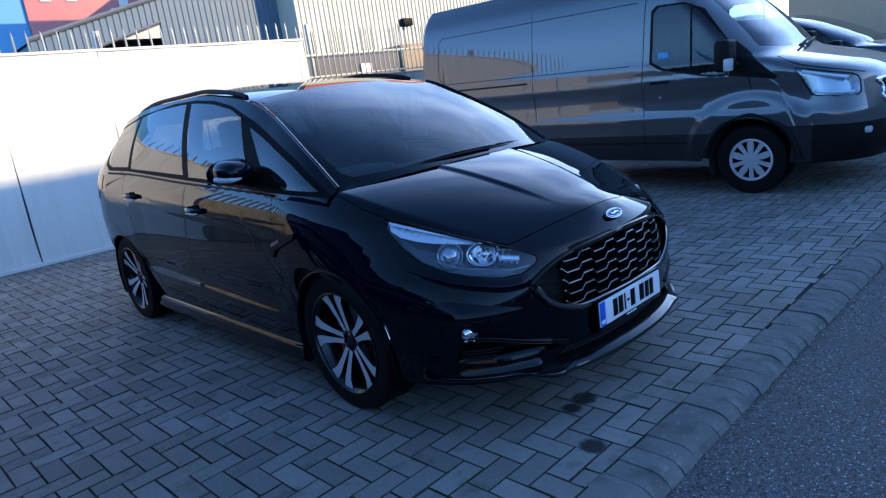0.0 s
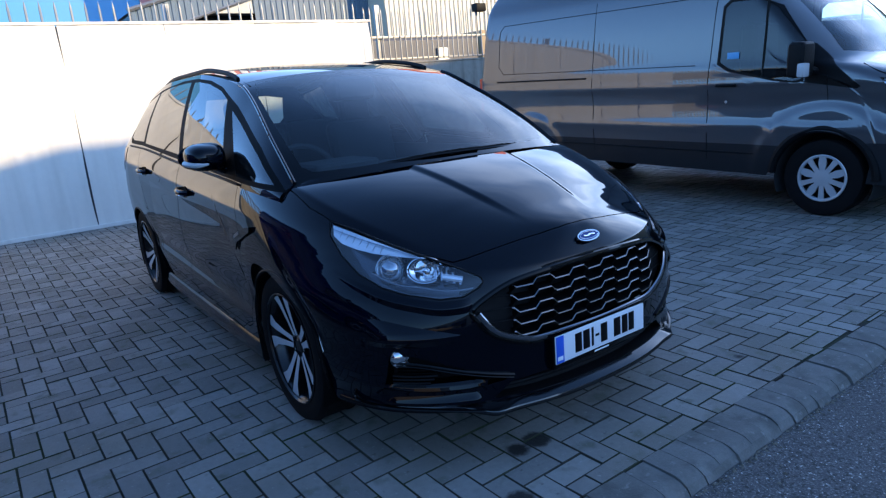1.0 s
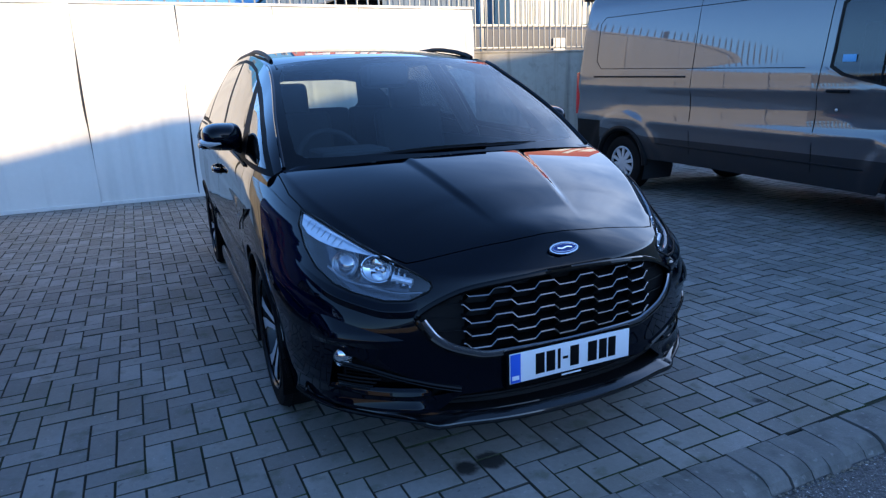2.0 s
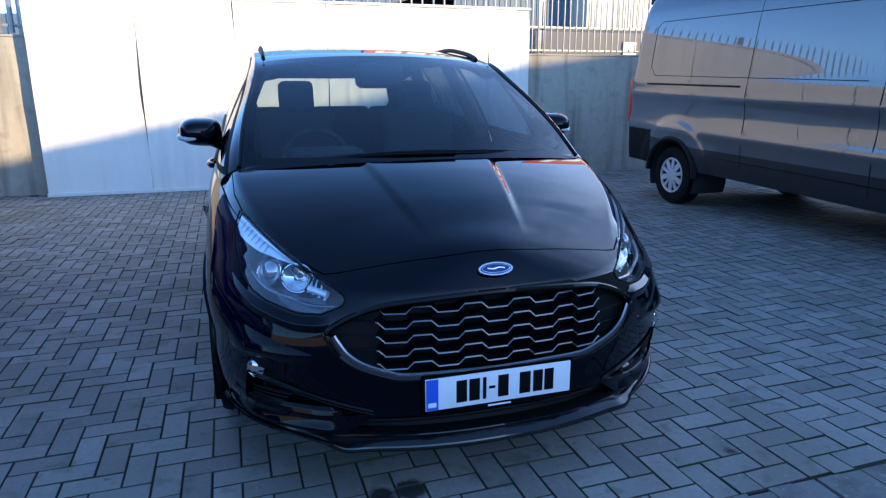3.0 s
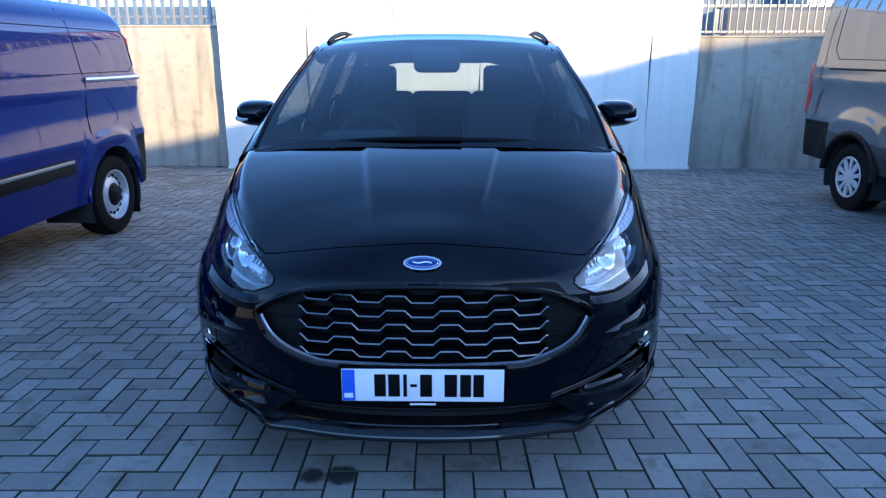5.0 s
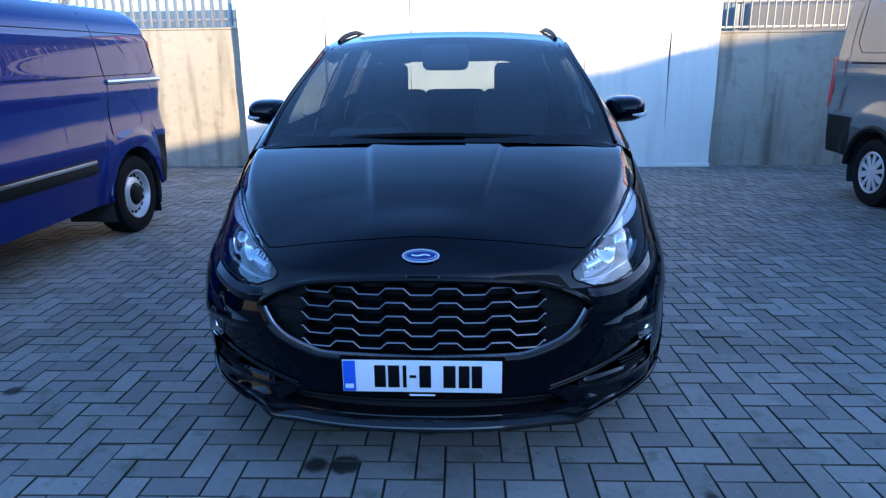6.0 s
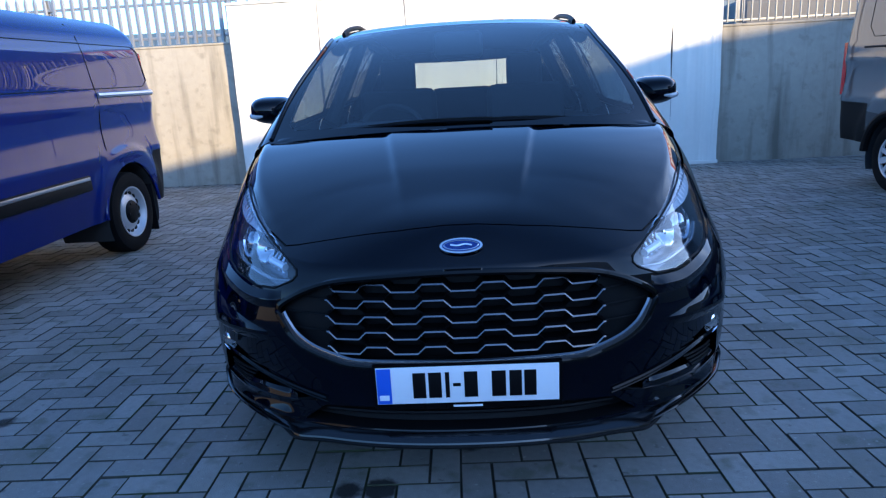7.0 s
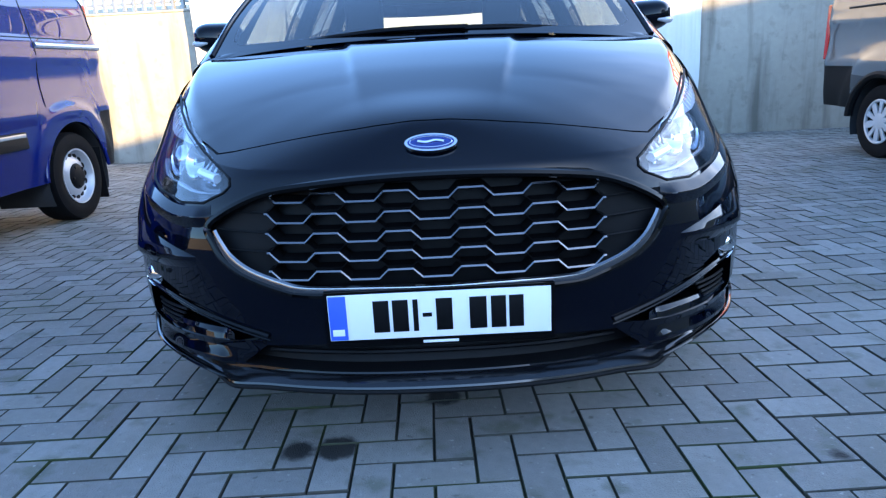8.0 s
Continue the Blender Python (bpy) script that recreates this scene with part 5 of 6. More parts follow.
def car_seat(x, y, tall):
    s = part("car_seat", soften(boxed(x - 0.25, x + 0.25, y - 0.05, y + 0.50, 0.42, 0.60), 0.06, 3), M_INTERIOR, car, "dark cloth car seat")
    bm = soften(boxed(-0.25, 0.25, -0.07, 0.07, 0.0, 0.70), 0.07, 3)
    bmesh.ops.transform(bm, matrix=Matrix.Translation((x, y + 0.46, 0.56)) @ pose(0, 0, 0, -14, 0, 0), verts=bm.verts)
    part("seat_back", bm, M_INTERIOR, s)
    bm = soften(boxed(-0.115, 0.115, -0.05, 0.05, -0.04, 0.19), 0.048, 3)
    bmesh.ops.transform(bm, matrix=Matrix.Translation((x, y + 0.64, 1.22 + tall)) @ pose(0, 0, 0, -10, 0, 0), verts=bm.verts)
    part("headrest", bm, M_INTERIOR, s)


for x in (-0.41, 0.41):
    car_seat(x, 1.98, 0.02)
for x in (-0.48, 0.0, 0.48):
    car_seat(x, 2.92, -0.24)
part("mirror_pod", soften(boxed(-0.13, 0.13, 1.79, 1.96, 1.375, 1.515), 0.045, 3), M_INTERIOR, car, "rear-view mirror and camera housing")
for sd in (-1, 1):
    part("head_rail", tube([(sd * (t_x(y) - 0.045), y, t_z(y) - 0.035) for y in steps(1.80, 3.95, 24)], 0.040, 8), M_INTERIOR, car)
    for y0, y1 in ((2.46, 2.66), (3.46, 3.52)):
        part("inner_pillar", tube([(sd * 0.845, y0, 1.05), (sd * (t_x(y1) - 0.03), y1, t_z(y1) - 0.05)], 0.045, 8), M_INTERIOR, car)
part("cabin_floor", boxed(-0.84, 0.84, 1.4, 4.3, 0.32, 0.40), M_INTERIOR, car)
part("boot_lining", boxed(-0.80, 0.80, 3.75, 4.45, 0.4, 1.06, 0.03), M_INTERIOR, car)
for sd in (-1, 1):
    part("door_lining", boxed(sd * 0.86 - 0.02, sd * 0.86 + 0.02, 1.2, 4.2, 0.4, 1.02, 0.01), M_INTERIOR, car)
part("roof_lining", sheet(lambda t, w: tuple(Vector(roof_fn(t, w * 0.95)) - Vector((0, 0, 0.03))), steps(0.02, 0.97, 12), steps(-1, 1, 12)), M_LINING, car, "grey roof lining")


# ---- panel vans ----
w_front = spline((0.28, -1.00), (0.42, -1.09), (0.55, -1.11), (0.80, -1.09), (0.98, -1.05), (1.10, -1.00), (1.20, -0.86), (1.30, -0.52), (1.38, -0.20), (1.6, 0.04), (1.9, 0.36), (2.2, 0.74), (2.34, 1.05), (2.42, 1.5))
w_half = spline((0.28, 0.985), (0.5, 1.015), (0.70, 1.026), (0.77, 1.036), (0.86, 1.020), (1.0, 1.008), (1.10, 1.014), (1.18, 1.030), (1.24, 1.023), (1.32, 1.022), (1.40, 1.012), (1.9, 0.972), (2.15, 0.935), (2.30, 0.865), (2.42, 0.76))
w_depth = spline((0.28, 0.50), (0.9, 0.52), (1.2, 0.62), (1.38, 0.50), (1.9, 0.36), (2.42, 0.30))


def hub_cap(name, style):
    """A van wheel about the local x axis, outer face towards +x."""
    w = empty(name, "black tyre on a silver van wheel", "wheel")
    I = Matrix.Identity(4)
    part("tyre", lathe([(0.21, -0.10), (0.235, -0.113), (0.29, -0.115), (0.332, -0.105), (0.345, -0.08), (0.347, 0.0), (0.345, 0.08), (0.332, 0.103), (0.29, 0.113), (0.235, 0.108), (0.205, 0.095)], I, 60), M_RUBBER, w, "black rubber tyre")
    part("rim", lathe([(0.215, 0.10), (0.218, 0.108), (0.205, 0.106), (0.195, 0.085), (0.18, 0.05), (0.0001, 0.03)], I, 60), M_INK if style == "cap" else M_STEEL, w)
    if style == "cap":
        for k in range(10):
            r = Matrix.Rotation(k * math.tau / 10, 4, "X") @ Matrix(((0, 0, 1, 0.092), (1, 0, 0, 0), (0, 1, 0, 0), (0, 0, 0, 1)))
            part("cap_spoke", soften(prism([(0.06, -0.020), (0.13, -0.020 if k % 2 else -0.034), (0.20, -0.026), (0.20, 0.026), (0.13, 0.020 if k % 2 else 0.034), (0.06, 0.020)], r, 0.014), 0.004, 1), M_STEEL, w, "silver wheel cover spoke")
        part("cap_rim", lathe([(0.205, 0.09), (0.213, 0.108), (0.205, 0.114), (0.190, 0.110), (0.185, 0.09)], I, 60), M_STEEL, w)
        part("cap_centre", lathe([(0.0001, 0.112), (0.03, 0.111), (0.075, 0.106), (0.085, 0.09)], I, 40), M_STEEL, w)
    else:
        part("wheel_dish", lathe([(0.205, 0.09), (0.195, 0.075), (0.17, 0.055), (0.135, 0.075), (0.11, 0.088), (0.085, 0.085)], I, 60), M_STEEL, w, "silver steel wheel")
        # black discs put the shade in the wheel's holes into colour
        for k in range(16):
            r = Matrix.Rotation(k * math.tau / 16, 4, "X")
            part("wheel_slot", lathe([(0.0001, 0.005), (0.021, 0.004), (0.025, -0.002)], r @ Matrix.Translation((0.061, 0.166, 0)) @ Matrix.Diagonal((1, 0.75, 1, 1)), 12), M_INK, w)
        part("centre_cap", lathe([(0.0001, 0.112), (0.06, 0.110), (0.092, 0.100), (0.106, 0.082)], I, 32), M_PLASTIC, w, "black centre cap")
        for k in range(5):
            r = Matrix.Rotation(k * math.tau / 5, 4, "X")
            part("wheel_nut", lathe([(0.0001, 0.112), (0.011, 0.11), (0.013, 0.09)], r @ Matrix.Translation((0, 0.078, 0)), 6), M_PLASTIC, w)
    return w


def panel_van(name, label, at, pitch, paint, base, tall, tail, width, style, side):
    """A van whose front axle stands at the origin and whose nose points to -y. base: wheelbase; tall: edge of the roof; tail: overhang behind the rear axle;
    side: the flank (-1 or 1) that carries the fine detail."""
    van = empty(name, label, "van")
    van.matrix_basis = pose(*at, rx=pitch)
    k = (2.42 - 1.2) / (tall - 1.2)
    lift = lambda z: z if z < 1.2 else 1.2 + (z - 1.2) * k
    drop = lambda z: z if z < 1.2 else 1.2 + (z - 1.2) / k
    end = base + tail
    kw = width / 1.03
    AR, SWELL = 0.425, 0.655 if style == "cap" else 0.57
    rake = math.tan(radians(pitch))
    hubs = ((0.0, 0.345), (base, 0.345 - base * rake))

    def plan(s, z):
        q = lift(z)
        yf, D, W = w_front(q), w_depth(q), w_half(q) * kw
        if s <= 1:
            a, n = s * math.pi / 2, 2.7
            return W * math.sin(a) ** (2 / n), yf + D * (1 - math.cos(a) ** (2 / n))
        if s <= 3:
            y0, y1 = yf + D, end - 0.16 - 0.10 * max(0, z - 1.3)
            return W, y0 + (s - 1) / 2 * (y1 - y0)
        a = (s - 3) * math.pi / 2
        return W * (1 - 0.0 * a) * math.cos(a) ** 0.35 if a < 1.5707 else 0.0, end - 0.16 - 0.10 * max(0, z - 1.3) + 0.16 * math.sin(a) ** 0.6

    def low(y):
        z = 0.33 if style == "cap" else 0.28
        for hy, hz in hubs:
            if abs(y - hy) < AR:
                z = max(z, hz + math.sqrt(AR**2 - (y - hy) ** 2))
        return z

    def skin(sd):
        def f(s, v):
            y = plan(s, 0.6)[1]
            z = low(y) + (tall - low(y)) * v
            x, y = plan(s, z)
            if s < 3.2:
                r = min(math.hypot(y - hy, z - hz) for hy, hz in hubs)
                x += 0.022 / (1 + math.exp(max(-30, min(30, (r - SWELL) / 0.016)))) * min(1.0, x)
            return (sd * x, y, z)
        return f

    shell = bmesh.new()
    ss = steps(0, 1, 40) + steps(1, 3, 150)[1:] + steps(3, 4, 16)[1:]
    for sd in (-1, 1):
        sheet(skin(sd), ss, steps(0, 1, 64), shell)
    # roof cap
    bm_cap = lambda u, w: (lambda p: (p[0] * w, p[1], tall + 0.075 * (1 - w * w) * min(1, u * 6, (1 - u) * 12)))(plan(0.02 + u * 3.96, tall))
    sheet(bm_cap, steps(0, 1, 80), steps(-1, 1, 20), shell)
    merged(shell, 2e-4)
    core = Vector((0, base / 2, 1.0))
    g = lambda z: drop(z)

    # windscreen
    PANE = [(-0.80, g(1.44)), (-0.74, g(1.9)), (-0.66, g(2.22)), (-0.4, g(2.28)), (0.4, g(2.28)), (0.66, g(2.22)), (0.74, g(1.9)), (0.80, g(1.44)), (0.5, g(1.41)), (-0.5, g(1.41))]
    PANE = [(a * kw, b) for a, b in PANE]
    pane = carve(shell, PANE, X, Z, lambda c: c.y < 1.1 and c.z > 1.2)
    part("windscreen", pane, M_SCREEN, van, "windscreen", out=core).visible_shadow = False
    for sd in (-1, 1):
        of_side = lambda c, sd=sd: c.x * sd > 0.6
        # lower cladding and bumpers
        sill = carve(shell, [(-0.56, 0.2), (-0.56, 0.68), (-0.40, 0.68), (0.40, 0.62), (base - 0.44, 0.60), (base + 0.44, 0.66), (base + 0.45, 0.2)] if style == "cap" else [(-0.56, 0.2), (-0.56, 0.80), (-0.36, 0.80), (0.40, 0.72), (base - 0.44, 0.70), (base + 0.44, 0.72), (base + 0.45, 0.2)], Y, Z, of_side)
        part("lower_cladding", sill, M_CLADDING if style == "cap" else paint, van, "dark grey lower cladding" if style == "cap" else "", out=core)
        # door glass
        DG = [(1.04, g(1.40)), (1.02, g(1.90)), (0.96, g(1.95)), (0.66, g(1.94)), (0.52, g(1.85)), (0.24, g(1.53)), (0.24, g(1.215)), (0.32, g(1.205)), (0.52, g(1.23)), (0.92, g(1.33))]
        ring = carve(shell, [(a + 0.025 * (1 if a > 0.6 else -1), b + 0.02 * (1 if b > g(1.6) else -1)) for a, b in DG], Y, Z, of_side)
        glassy = carve(ring, DG, Y, Z, of_side)
        part("door_window", shrunk(glassy, 0.008, core), M_VANGLASS, van, out=core).visible_shadow = False
        glassy.free()
        part("window_seal", shrunk(ring, 0.003, core), M_INK, van)
        ring.free()
        part("window_bar", tube([(sd * (plan(2, g(z))[0] - 0.008), 0.60 + 0.01 * (z - 1.3), g(z)) for z in (1.24, 1.6, 1.93)], 0.012, 6), M_INK, van)
        tri = carve(shell, [(0.21, g(1.19)), (0.21, g(1.53)), (0.17, g(1.515)), (-0.02, g(1.34)), (-0.25, 1.145), (-0.22, 1.125)], Y, Z, of_side)
        part("corner_panel", tri, M_PLASTIC, van, "black corner panel", out=core)
        # seams
        def seam(pts, w=0.004, sd=sd):
            for (a0, b0), (a1, b1) in zip(pts, pts[1:]):
                p0 = [(sd * (plan(2, z)[0] + 0.0005), y, z) for y, z in ((a0 + (a1 - a0) * t, b0 + (b1 - b0) * t) for t in steps(0, 1, 6))]
                part("panel_gap", tube(p0, w, 4), M_INK, van)
        seam([(1.13, 0.45), (1.15, 1.2), (1.12, g(1.9)), (1.09, g(2.2))])
        seam([(0.02, 1.24), (-0.0, 1.0), (0.10, 0.84)])
        seam([(2.62, 0.46), (2.66, 1.2), (2.64, g(2.3))])
        # pressed side panel outline, its crease shade drawn as dark lines
        seam([(1.20, g(2.03)), (base + 0.50, g(2.03)), (base + 0.58, g(1.96)), (base + 0.60, g(1.50)), (base + 0.50, g(1.40)), (1.30, g(1.38))], 0.004)
        if sd == side:
            rail = [(sd * (plan(2, 1.26)[0] + 0.004), y, g(1.30)) for y in steps(2.66 if style != "cap" else 2.75, base + 0.62, 14)]
            part("door_rail", tube(rail, 0.018 if style != "cap" else 0.008, 8, flat=1.3), M_SATIN if style != "cap" else M_INK, van, "sliding door rail")
        if style != "cap":
            mould = boxed(min(sd * 0.985, sd * 1.046) * kw, max(sd * 0.985, sd * 1.046) * kw, 0.55, base - 0.60, 0.555, 0.67, 0.012)
            part("side_moulding", mould, M_PLASTIC, van, "black side moulding")
            part("moulding_line", boxed(min(sd * 1.044, sd * 1.050) * kw, max(sd * 1.044, sd * 1.050) * kw, 0.56, base - 0.62, 0.635, 0.660, 0.002), M_SATIN, van)
        else:
            part("cladding_line", tube([(sd * (plan(2, 0.52)[0] + 0.004), y, 0.53) for y in steps(0.5, base - 0.52, 12)], 0.008, 6), M_PLASTIC, van)
        # rounded arch flares
        for hy, hz in hubs:
            arc = [(sd * (plan(2, 0.7)[0] - 0.004), hy + (AR + 0.02) * math.cos(a), hz + (AR + 0.02) * math.sin(a)) for a in steps(0.05, math.pi - 0.05, 28)]
            part("arch_flare", tube(arc, 0.040 if style == "cap" else 0.014, 8), M_PLASTIC if style == "cap" else paint, van, "wheel arch flare")
            bm = bmesh.new()
            rows = [[bm.verts.new((sd * x, hy + AR * math.cos(a), hz + AR * math.sin(a))) for x in (0.55, plan(2, 0.6)[0] - 0.01)] for a in steps(-0.4, math.pi + 0.4, 24)]
            for p, q in zip(rows, rows[1:]):
                bm.faces.new((p[0], p[1], q[1], q[0]))
            part("wheel_well", bm, M_INTERIOR, van)
        if style != "cap":
            part("mud_flap", boxed(min(sd * 0.76, sd * 0.97), max(sd * 0.76, sd * 0.97), base + 0.36, base + 0.375, 0.10 - base * rake, 0.45, 0.004), M_RUBBER, van)
        # door handle and lock
        hx = plan(2, 1.17)[0]
        part("door_handle", tube([(sd * (hx + 0.02), y, 1.18) for y in steps(0.84, 1.04, 6)], 0.014, 8), M_PLASTIC, van, "black door handle")
        part("lock", lathe([(0.0001, 0.006), (0.012, 0.005), (0.015, 0.0)], Matrix.Translation((sd * hx, 0.94, 1.02)) @ Matrix.Diagonal((sd, 1, 1, 1)), 16), M_SATIN, van)
        # mirror
        mir = part("door_mirror", soften(boxed(min(sd * 1.08, sd * 1.30) * kw, max(sd * 1.08, sd * 1.30) * kw, 0.10, 0.25, g(1.235), g(1.535)), 0.05, 3), M_PLASTIC, van, "tall black door mirror")
        part("indicator", soften(boxed(min(sd * 1.20, sd * 1.306) * kw, max(sd * 1.20, sd * 1.306) * kw, 0.085, 0.15, g(1.24), g(1.36)), 0.02, 2), M_INDICATOR, mir, "pale indicator lens")
        part("mirror_arm", tube([(sd * 0.96 * kw, 0.10, g(1.27)), (sd * 1.10 * kw, 0.16, g(1.30))], 0.035, 8), M_PLASTIC, mir)
        # tail lamp
        lampz = (0.80, g(1.36)) if style == "cap" else (0.85, g(1.95))
        bm = boxed(min(sd * 0.84, sd * 0.965) * kw, max(sd * 0.84, sd * 0.965) * kw, end - 0.14, end - 0.055, *lampz, 0.03)
        if style == "cap":
            bm.free()
            bm = boxed(min(sd * 0.90, sd * 1.008) * kw, max(sd * 0.90, sd * 1.008) * kw, end - 0.10, end - 0.02, *lampz, 0.02)
        part("tail_lamp", bm, M_TAIL, van, "tall red tail lamp")
        if style == "cap" and sd == side:
            q = plan(2, 1.455)[0] + 0.001
            part("window_sticker", boxed(min(sd * q, sd * (q + 0.002)), max(sd * q, sd * (q + 0.002)), 0.84, 0.96, 1.425, 1.485, 0.0005), M_SIGNBLUE, van, "small blue window sticker")
        # headlamp
        n = Vector((sd * 0.6, -0.8, 0.1)).normalized()
        ax = (sd * 0.5, 0.86, 0)
        HL = [(0.175, 1.210), (0.05, 1.182), (-0.12, 1.145), (-0.27, 1.115), (-0.325, 1.09), (-0.345, 1.05), (-0.345, 0.95), (-0.32, 0.925), (-0.15, 0.93), (0.0, 0.945), (0.035, 0.96), (0.10, 1.08)]
        lens = carve(shell, HL, ax, Z, lambda c, sd=sd: c.x * sd > 0.5 and c.y < 0)
        house_ = part("headlamp", pocket(lens.copy(), (-sd * 0.03, 0.06, 0)), M_VANLAMP, van, "clear headlamp with pale chrome inside")
        part("lamp_lens", lens, M_LENS, house_, out=core).visible_shadow = False
        def on_lamp(h, z):
            """A point of the front corner, h along the lamp's axis."""
            p = min((plan(q, z) for q in steps(0.3, 1.3, 160)), key=lambda p: abs(0.5 * p[0] + 0.86 * p[1] - h))
            return Vector((sd * p[0], p[1], z))
        part("lamp_seal", tube([on_lamp(h, z) for h, z in HL], 0.007, 6, closed=True), M_INK, house_)
        part("light_bar", tube([on_lamp(h, z) - n * 0.02 for h, z in ((0.11, 1.175), (0.0, 1.145), (-0.14, 1.11), (-0.26, 1.085))], 0.016, 8), M_DRL, house_, "pale daytime light bar")
        part("light_bar", tube([on_lamp(h, z) - n * 0.02 for h, z in ((0.03, 0.985), (-0.12, 0.965), (-0.30, 0.955))], 0.014, 8), M_DRL, house_)
        shut = [on_lamp(h, z) + Vector((0, 0, 0.002)) for h, z in ((0.27, 1.325), (0.20, 1.27), (0.10, 1.225), (-0.08, 1.18), (-0.27, 1.14), (-0.40, 1.11))]
        part("bonnet_gap", tube(catmull(shut, 5), 0.004, 5), M_INK, van)
        bowl = Matrix.Translation((sd * 0.86 * kw, -0.76, 1.04)) @ n.to_track_quat("X", "Z").to_matrix().to_4x4()
        part("reflector", lathe([(0.0001, -0.05), (0.03, -0.04), (0.055, -0.01), (0.06, -0.008)], bowl, 24), M_CHROME, house_)
    # front bumper, grille
    nose_top = 0.68 if style == "cap" else 0.79
    bumper = carve(shell, [(-1.2, 0.2), (-1.2, nose_top), (1.2, nose_top), (1.2, 0.2)], X, Z, lambda c: c.y < -0.40)
    part("front_bumper", bumper, M_PLASTIC, van, "black plastic front bumper", out=core)
    rear = carve(shell, [(-1.2, 0.2), (-1.2, 0.74), (1.2, 0.74), (1.2, 0.2)], X, Z, lambda c: c.y > base + 0.44)
    part("rear_bumper", rear, M_PLASTIC, van, "black plastic rear bumper", out=core)
    GR = [(-0.56, 1.04), (0.56, 1.04), (0.60, 0.98), (0.52, 0.80), (-0.52, 0.80), (-0.60, 0.98)]
    GR = [(a * kw, b) for a, b in GR]
    gr = carve(shell, GR, X, Z, lambda c: c.y < -0.6)
    gob = part("grille", pocket(gr, (0, 0.05, 0)), M_INK, van, "dark grille with chrome frame")
    fy = lambda x, z: min((plan(s, z) for s in steps(0, 0.9, 60)), key=lambda p: abs(p[0] - abs(x)))[1]
    part("grille_frame", tube([(x, fy(x, z) - 0.004, z) for x, z in smooth2(GR, 5)], 0.016, 6, closed=True), M_CHROME, gob, "chrome grille frame")
    for z in (0.86, 0.92, 0.98):
        part("grille_bar", tube([(x, fy(x, z) + 0.008, z) for x in steps(-0.53 * kw, 0.53 * kw, 12)], 0.014, 6), M_DARKCHROME, gob)
    for sd in (-1, 1):
        part("fog_lamp", soften(boxed(sd * 0.80 * kw - 0.07, sd * 0.80 * kw + 0.07, -0.99, -0.90, 0.575, 0.635), 0.02), M_INDICATOR, van, "rectangular fog lamp")
        part("wiper", tube([(sd * 0.1 - 0.25, -0.22, g(1.40)), (sd * 0.1 + 0.35, -0.12, g(1.46))], 0.012, 6), M_PLASTIC, van)
    part("body_shell", shell, paint, van, out=core, angle=30)
    part("underbody", boxed(-0.62, 0.62, -0.9, end - 0.3, 0.35, 0.46, 0.03), M_GRILLE, van)
    part("dashboard", soften(boxed(-0.85, 0.85, -0.05, 0.45, 0.9, g(1.36)), 0.05), M_INTERIOR, van)
    part("bulkhead", boxed(-0.88, 0.88, 1.25, 1.28, 0.4, tall - 0.12), M_INTERIOR, van)
    for x in (-0.5, 0.5):
        st = part("van_seat", soften(boxed(x - 0.24, x + 0.24, 0.85, 1.0, 0.7, g(1.75)), 0.05, 3), M_INTERIOR, van)
    w = hub_cap("wheel", style)
    w.parent = van
    for i, (sd, (hy, hz)) in enumerate((a, b) for a in (-1, 1) for b in hubs):
        m = pose(sd * (width - 0.135), hy, hz, 20 + 31 * i, 0, 0 if sd > 0 else 180)
        if i == 0:
            w.matrix_basis = m
        else:
            copy_thing(w, m)
    return van


panel_van("grey_panel_van", "dark grey high-roof panel van with black lower cladding", (5.20, 1.075, 0), 1.8, M_GREY, 3.75, 2.42, 1.06, 1.03, "cap", -1)
panel_van("blue_panel_van", "bright blue panel van with black side mouldings", (-3.86, 0.77, 0), 1.6, M_BLUE, 2.933, 1.86, 0.72, 0.99, "steel", 1)
panel_van("slate_panel_van", "slate blue panel van parked beyond the grey van", (8.45, 1.0, 0), 0.6, M_SLATE, 2.933, 1.86, 0.95, 0.99, "steel", -1)

# ---- block paving, kerb and grit ----
PITCH_X, PITCH_Y, OFF_X, OFF_Y, SKEW = 0.1021, 0.1041, 0.0689, 0.0096, 0.0228
GAP, CH, CUT = 0.0025, 0.0020, -0.287
M_EDGE = material("dirty_block_edge", (0.058, 0.056, 0.047), 0.95, spec=0.1, vary=0.5, scale=30)
mottled(M_EDGE, (0.035, 0.055, 0.018), 2.2, 0.48, 0.66, 0.8)


def paver_mesh(w, d):
    """A block with chamfered, dirt-filled arrises, its top at z 0."""
    def ring(i, z):
        return [(i, i, z), (w - i, i, z), (w - i, d - i, z), (i, d - i, z)]
    v = ring(GAP, -0.03) + ring(GAP, -CH) + ring(GAP + CH, 0.0)
    f = [(8, 9, 10, 11)] + [(a + k, a + (k + 1) % 4, a + 4 + (k + 1) % 4, a + 4 + k) for a in (0, 4) for k in range(4)]
    return v, f


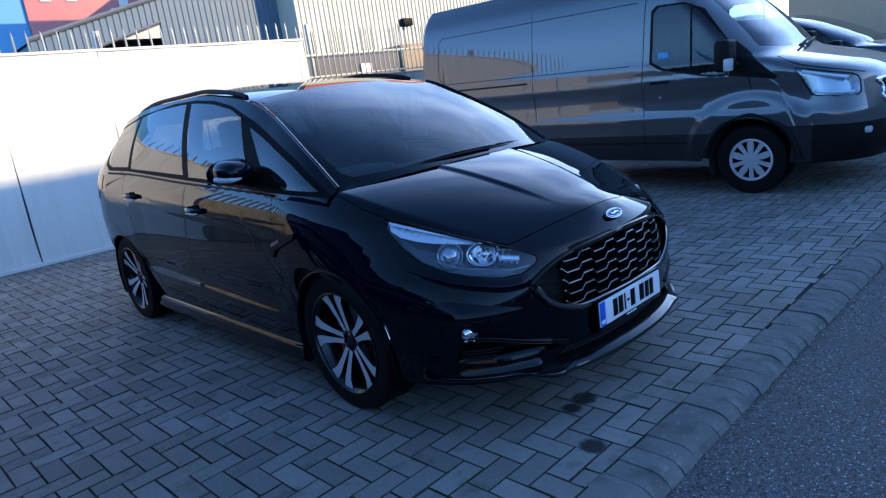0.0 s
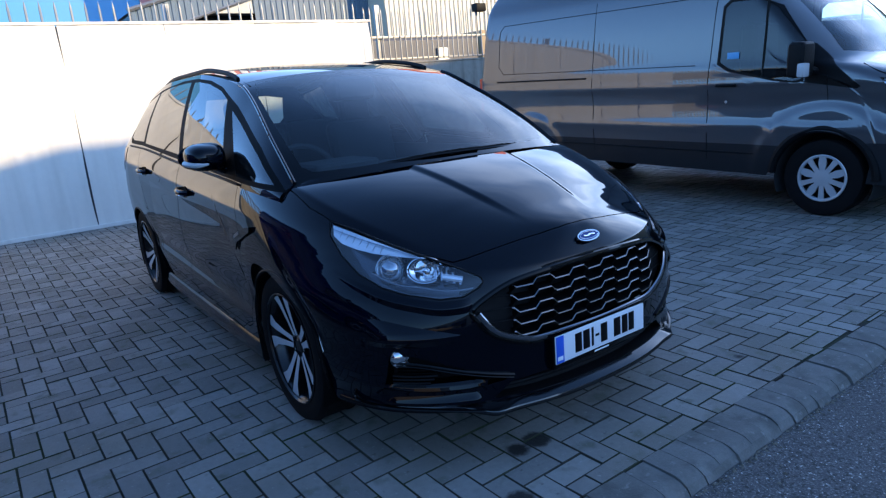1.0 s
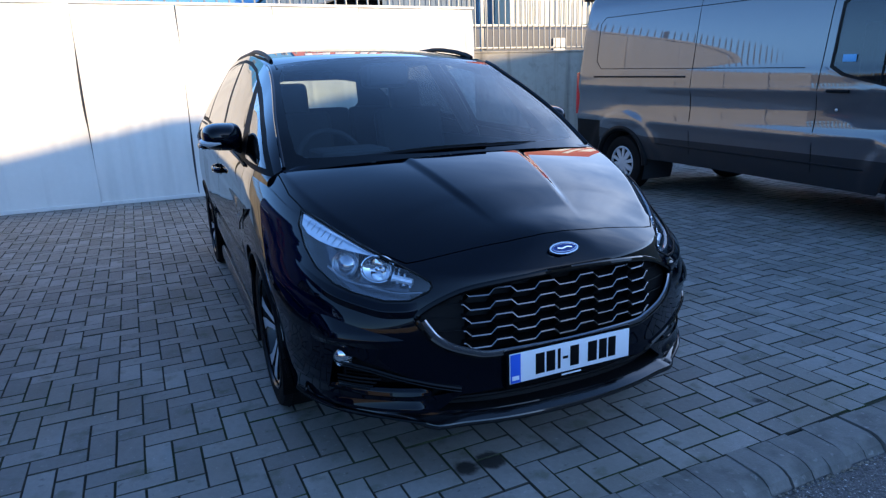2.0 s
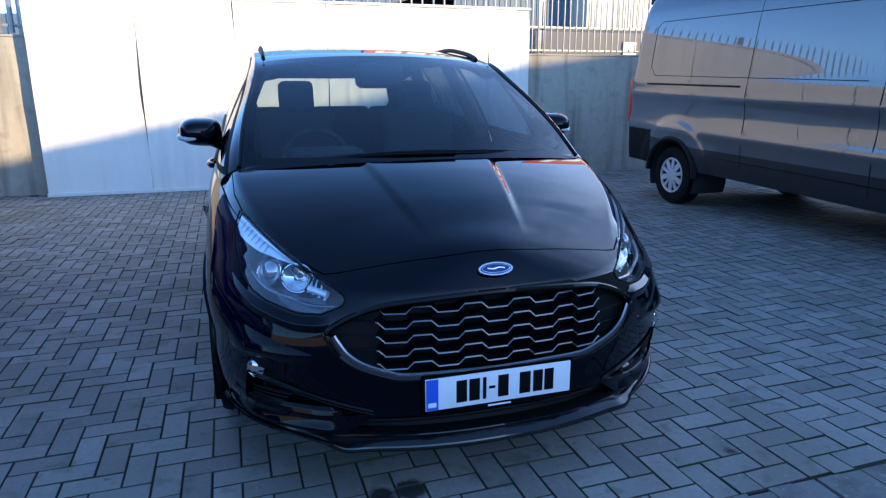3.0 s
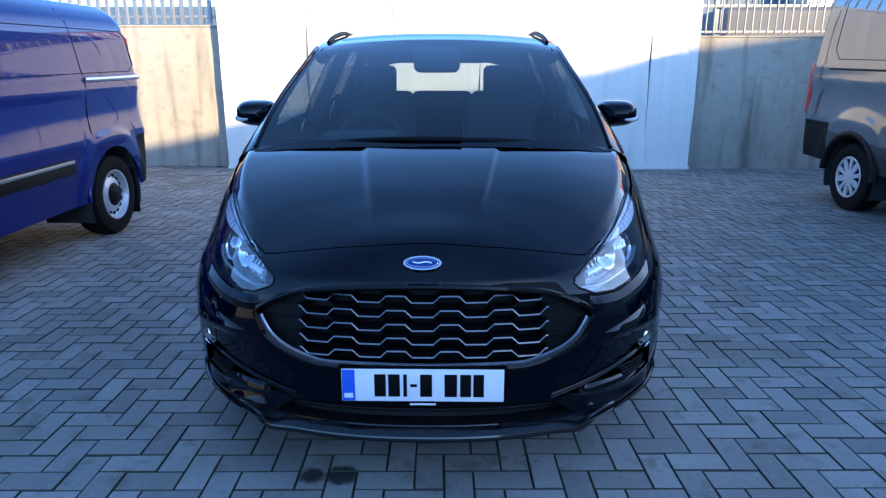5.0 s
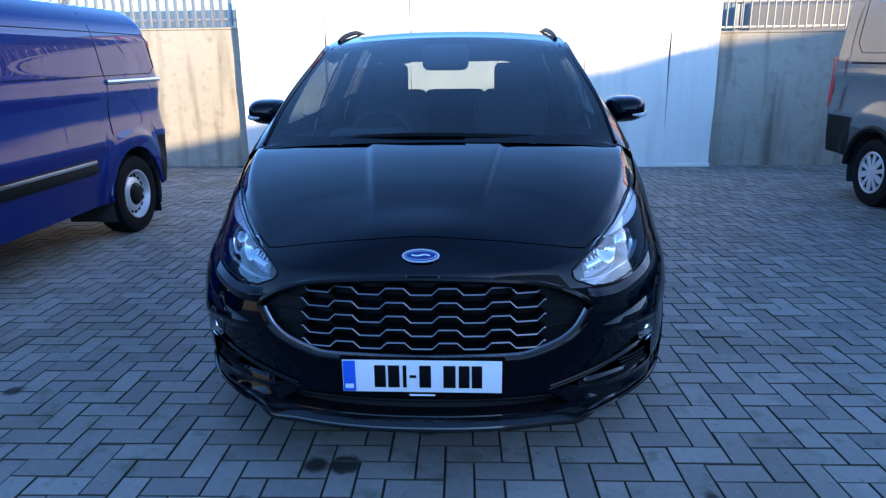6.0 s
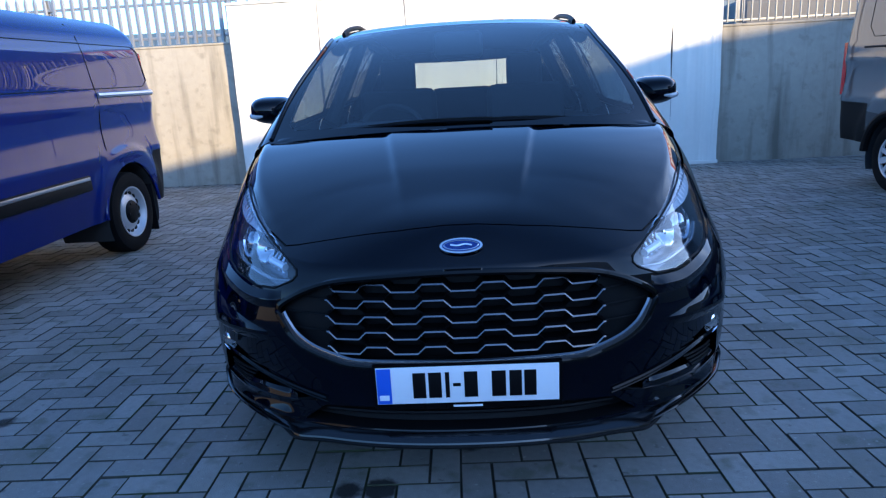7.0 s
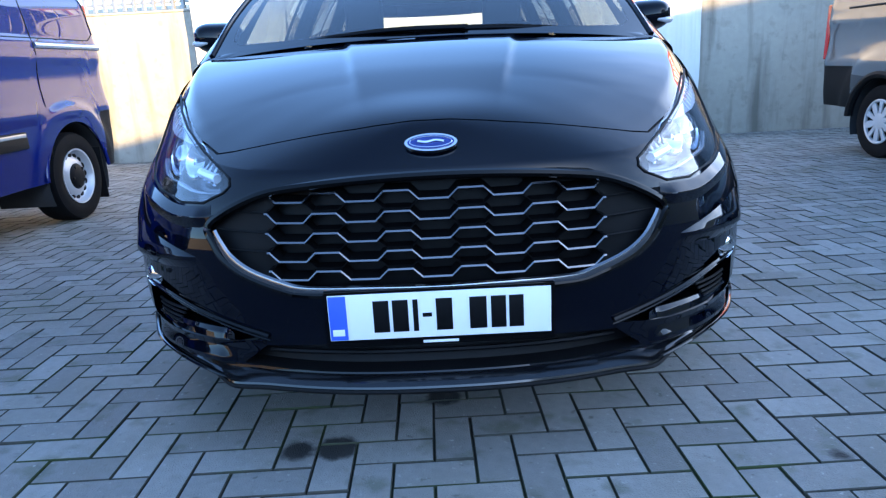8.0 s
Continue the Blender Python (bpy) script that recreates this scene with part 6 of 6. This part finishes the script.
SHAPES = {"h": paver_mesh(2 * PITCH_X, PITCH_Y), "v": paver_mesh(PITCH_X, 2 * PITCH_Y)}
MESHES = {}
for key, (v, f) in SHAPES.items():
    me = bpy.data.meshes.new("paver")
    me.from_pydata(v, [], f)
    me.materials.append(M_PAVER), me.materials.append(M_EDGE)
    me.polygons.foreach_set("material_index", [0] + [1] * 8)
    MESHES[key] = me
rp = random.Random(11)
verts, faces, slots, count = [], [], [], 0
for j in range(-9, 82):
    for i in range(-98, 125):
        key = {3: "v", 1: "h"}.get((i + j) % 4)
        x, y = OFF_X + i * PITCH_X - j * 0.0025, OFF_Y + i * 0.0022 + j * PITCH_Y
        deep = PITCH_Y if key == "h" else 2 * PITCH_Y
        if not key or y + deep < CUT + 0.02 or y + deep > WALL_Y + 0.2:
            continue
        dz, tx, ty = rp.gauss(0, 0.0011), rp.gauss(0, 0.004), rp.gauss(0, 0.004)
        turn = SKEW + rp.gauss(0, 0.004)
        if -2.2 < x < 1.75 and CUT + 0.01 < y < 1.12 and count < 300:
            ob = new("paver", MESHES[key])
            ob.location, ob.rotation_euler, ob.parent = (x, y, dz), (tx, ty, turn), paving
            count += 1
        else:
            # blocks along the edge are cut off straight
            n0 = len(verts)
            c, sn = math.cos(turn), math.sin(turn)
            verts += [(x + a * c - b * sn, max(y + a * sn + b * c, CUT + 0.003 * (h > -0.001)), h + dz + b * tx - a * ty) for a, b, h in SHAPES[key][0]]
            faces += [tuple(n0 + q for q in f) for f in SHAPES[key][1]]
            slots += [0] + [1] * 8
me = bpy.data.meshes.new("pavers")
me.from_pydata(verts, [], faces)
me.materials.append(M_PAVER), me.materials.append(M_EDGE)
me.polygons.foreach_set("material_index", slots)
rest = tagged(new("pavers", me), "grey concrete blocks laid in herringbone", kind="stuff")
rest.parent = paving

kerb = empty("kerb", "row of splayed concrete edging blocks along the roadway", "kerb", kind="structure")
bm = bmesh.new()
prism([(-0.293, 0.002), (-0.425, 0.001), (-0.452, -0.006), (-0.478, -0.022), (-0.494, -0.048), (-0.497, -0.12), (-0.293, -0.12)], Matrix(((0, 0, 1, 0.002), (1, 0, 0, 0), (0, 1, 0, 0), (0, 0, 0, 1))), 0.0985, bm)
soften(bm, 0.0025, 1)
me = bpy.data.meshes.new("kerb_block")
bm.to_mesh(me)
bm.free()
me.materials.append(M_KERB)
for i in range(-60, 105):
    ob = new("kerb_block", me)
    ob.location = (OFF_X + 0.02 + i * PITCH_X, rp.gauss(0, 0.003), rp.gauss(0, 0.0015))
    ob.rotation_euler = (rp.gauss(0, 0.006), rp.gauss(0, 0.006), rp.gauss(0, 0.008))
    ob.parent = kerb

# grit and leaf litter at the foot of the wall and in the gutter
verts, faces = [], []
for k in range(1700):
    if k < 650:
        x, y, z = rp.uniform(-8, 9), WALL_Y - 0.02 - abs(rp.gauss(0, 0.10)), 0.002
        if -3.4 < x < 3.7:
            y -= 0.13
    elif k < 900:
        x, y, z = rp.uniform(-3, 6), -0.52 - abs(rp.gauss(0, 0.10)), -0.050
    else:
        x, y, z = rp.uniform(-3, 6), -0.498 - abs(rp.gauss(0, 0.012)), -0.050
    r = rp.uniform(0.003, 0.012)
    n0 = len(verts)
    verts += [(x + r * rp.uniform(0.6, 1) * a, y + r * rp.uniform(0.6, 1) * b, z + r * 0.6 * c) for a, b, c in ((1, 0, 0), (0, 1, 0), (-1, 0, 0), (0, -1, 0), (0, 0, 1), (0, 0, -0.3))]
    faces += [tuple(n0 + q for q in f) for f in ((0, 1, 4), (1, 2, 4), (2, 3, 4), (3, 0, 4), (1, 0, 5), (2, 1, 5), (3, 2, 5), (0, 3, 5))]
me = bpy.data.meshes.new("grit")
me.from_pydata(verts, [], faces)
me.materials.append(M_GRIT)
tagged(new("grit", me), "loose grit and leaf litter along the wall and kerb", "grit", kind="stuff")
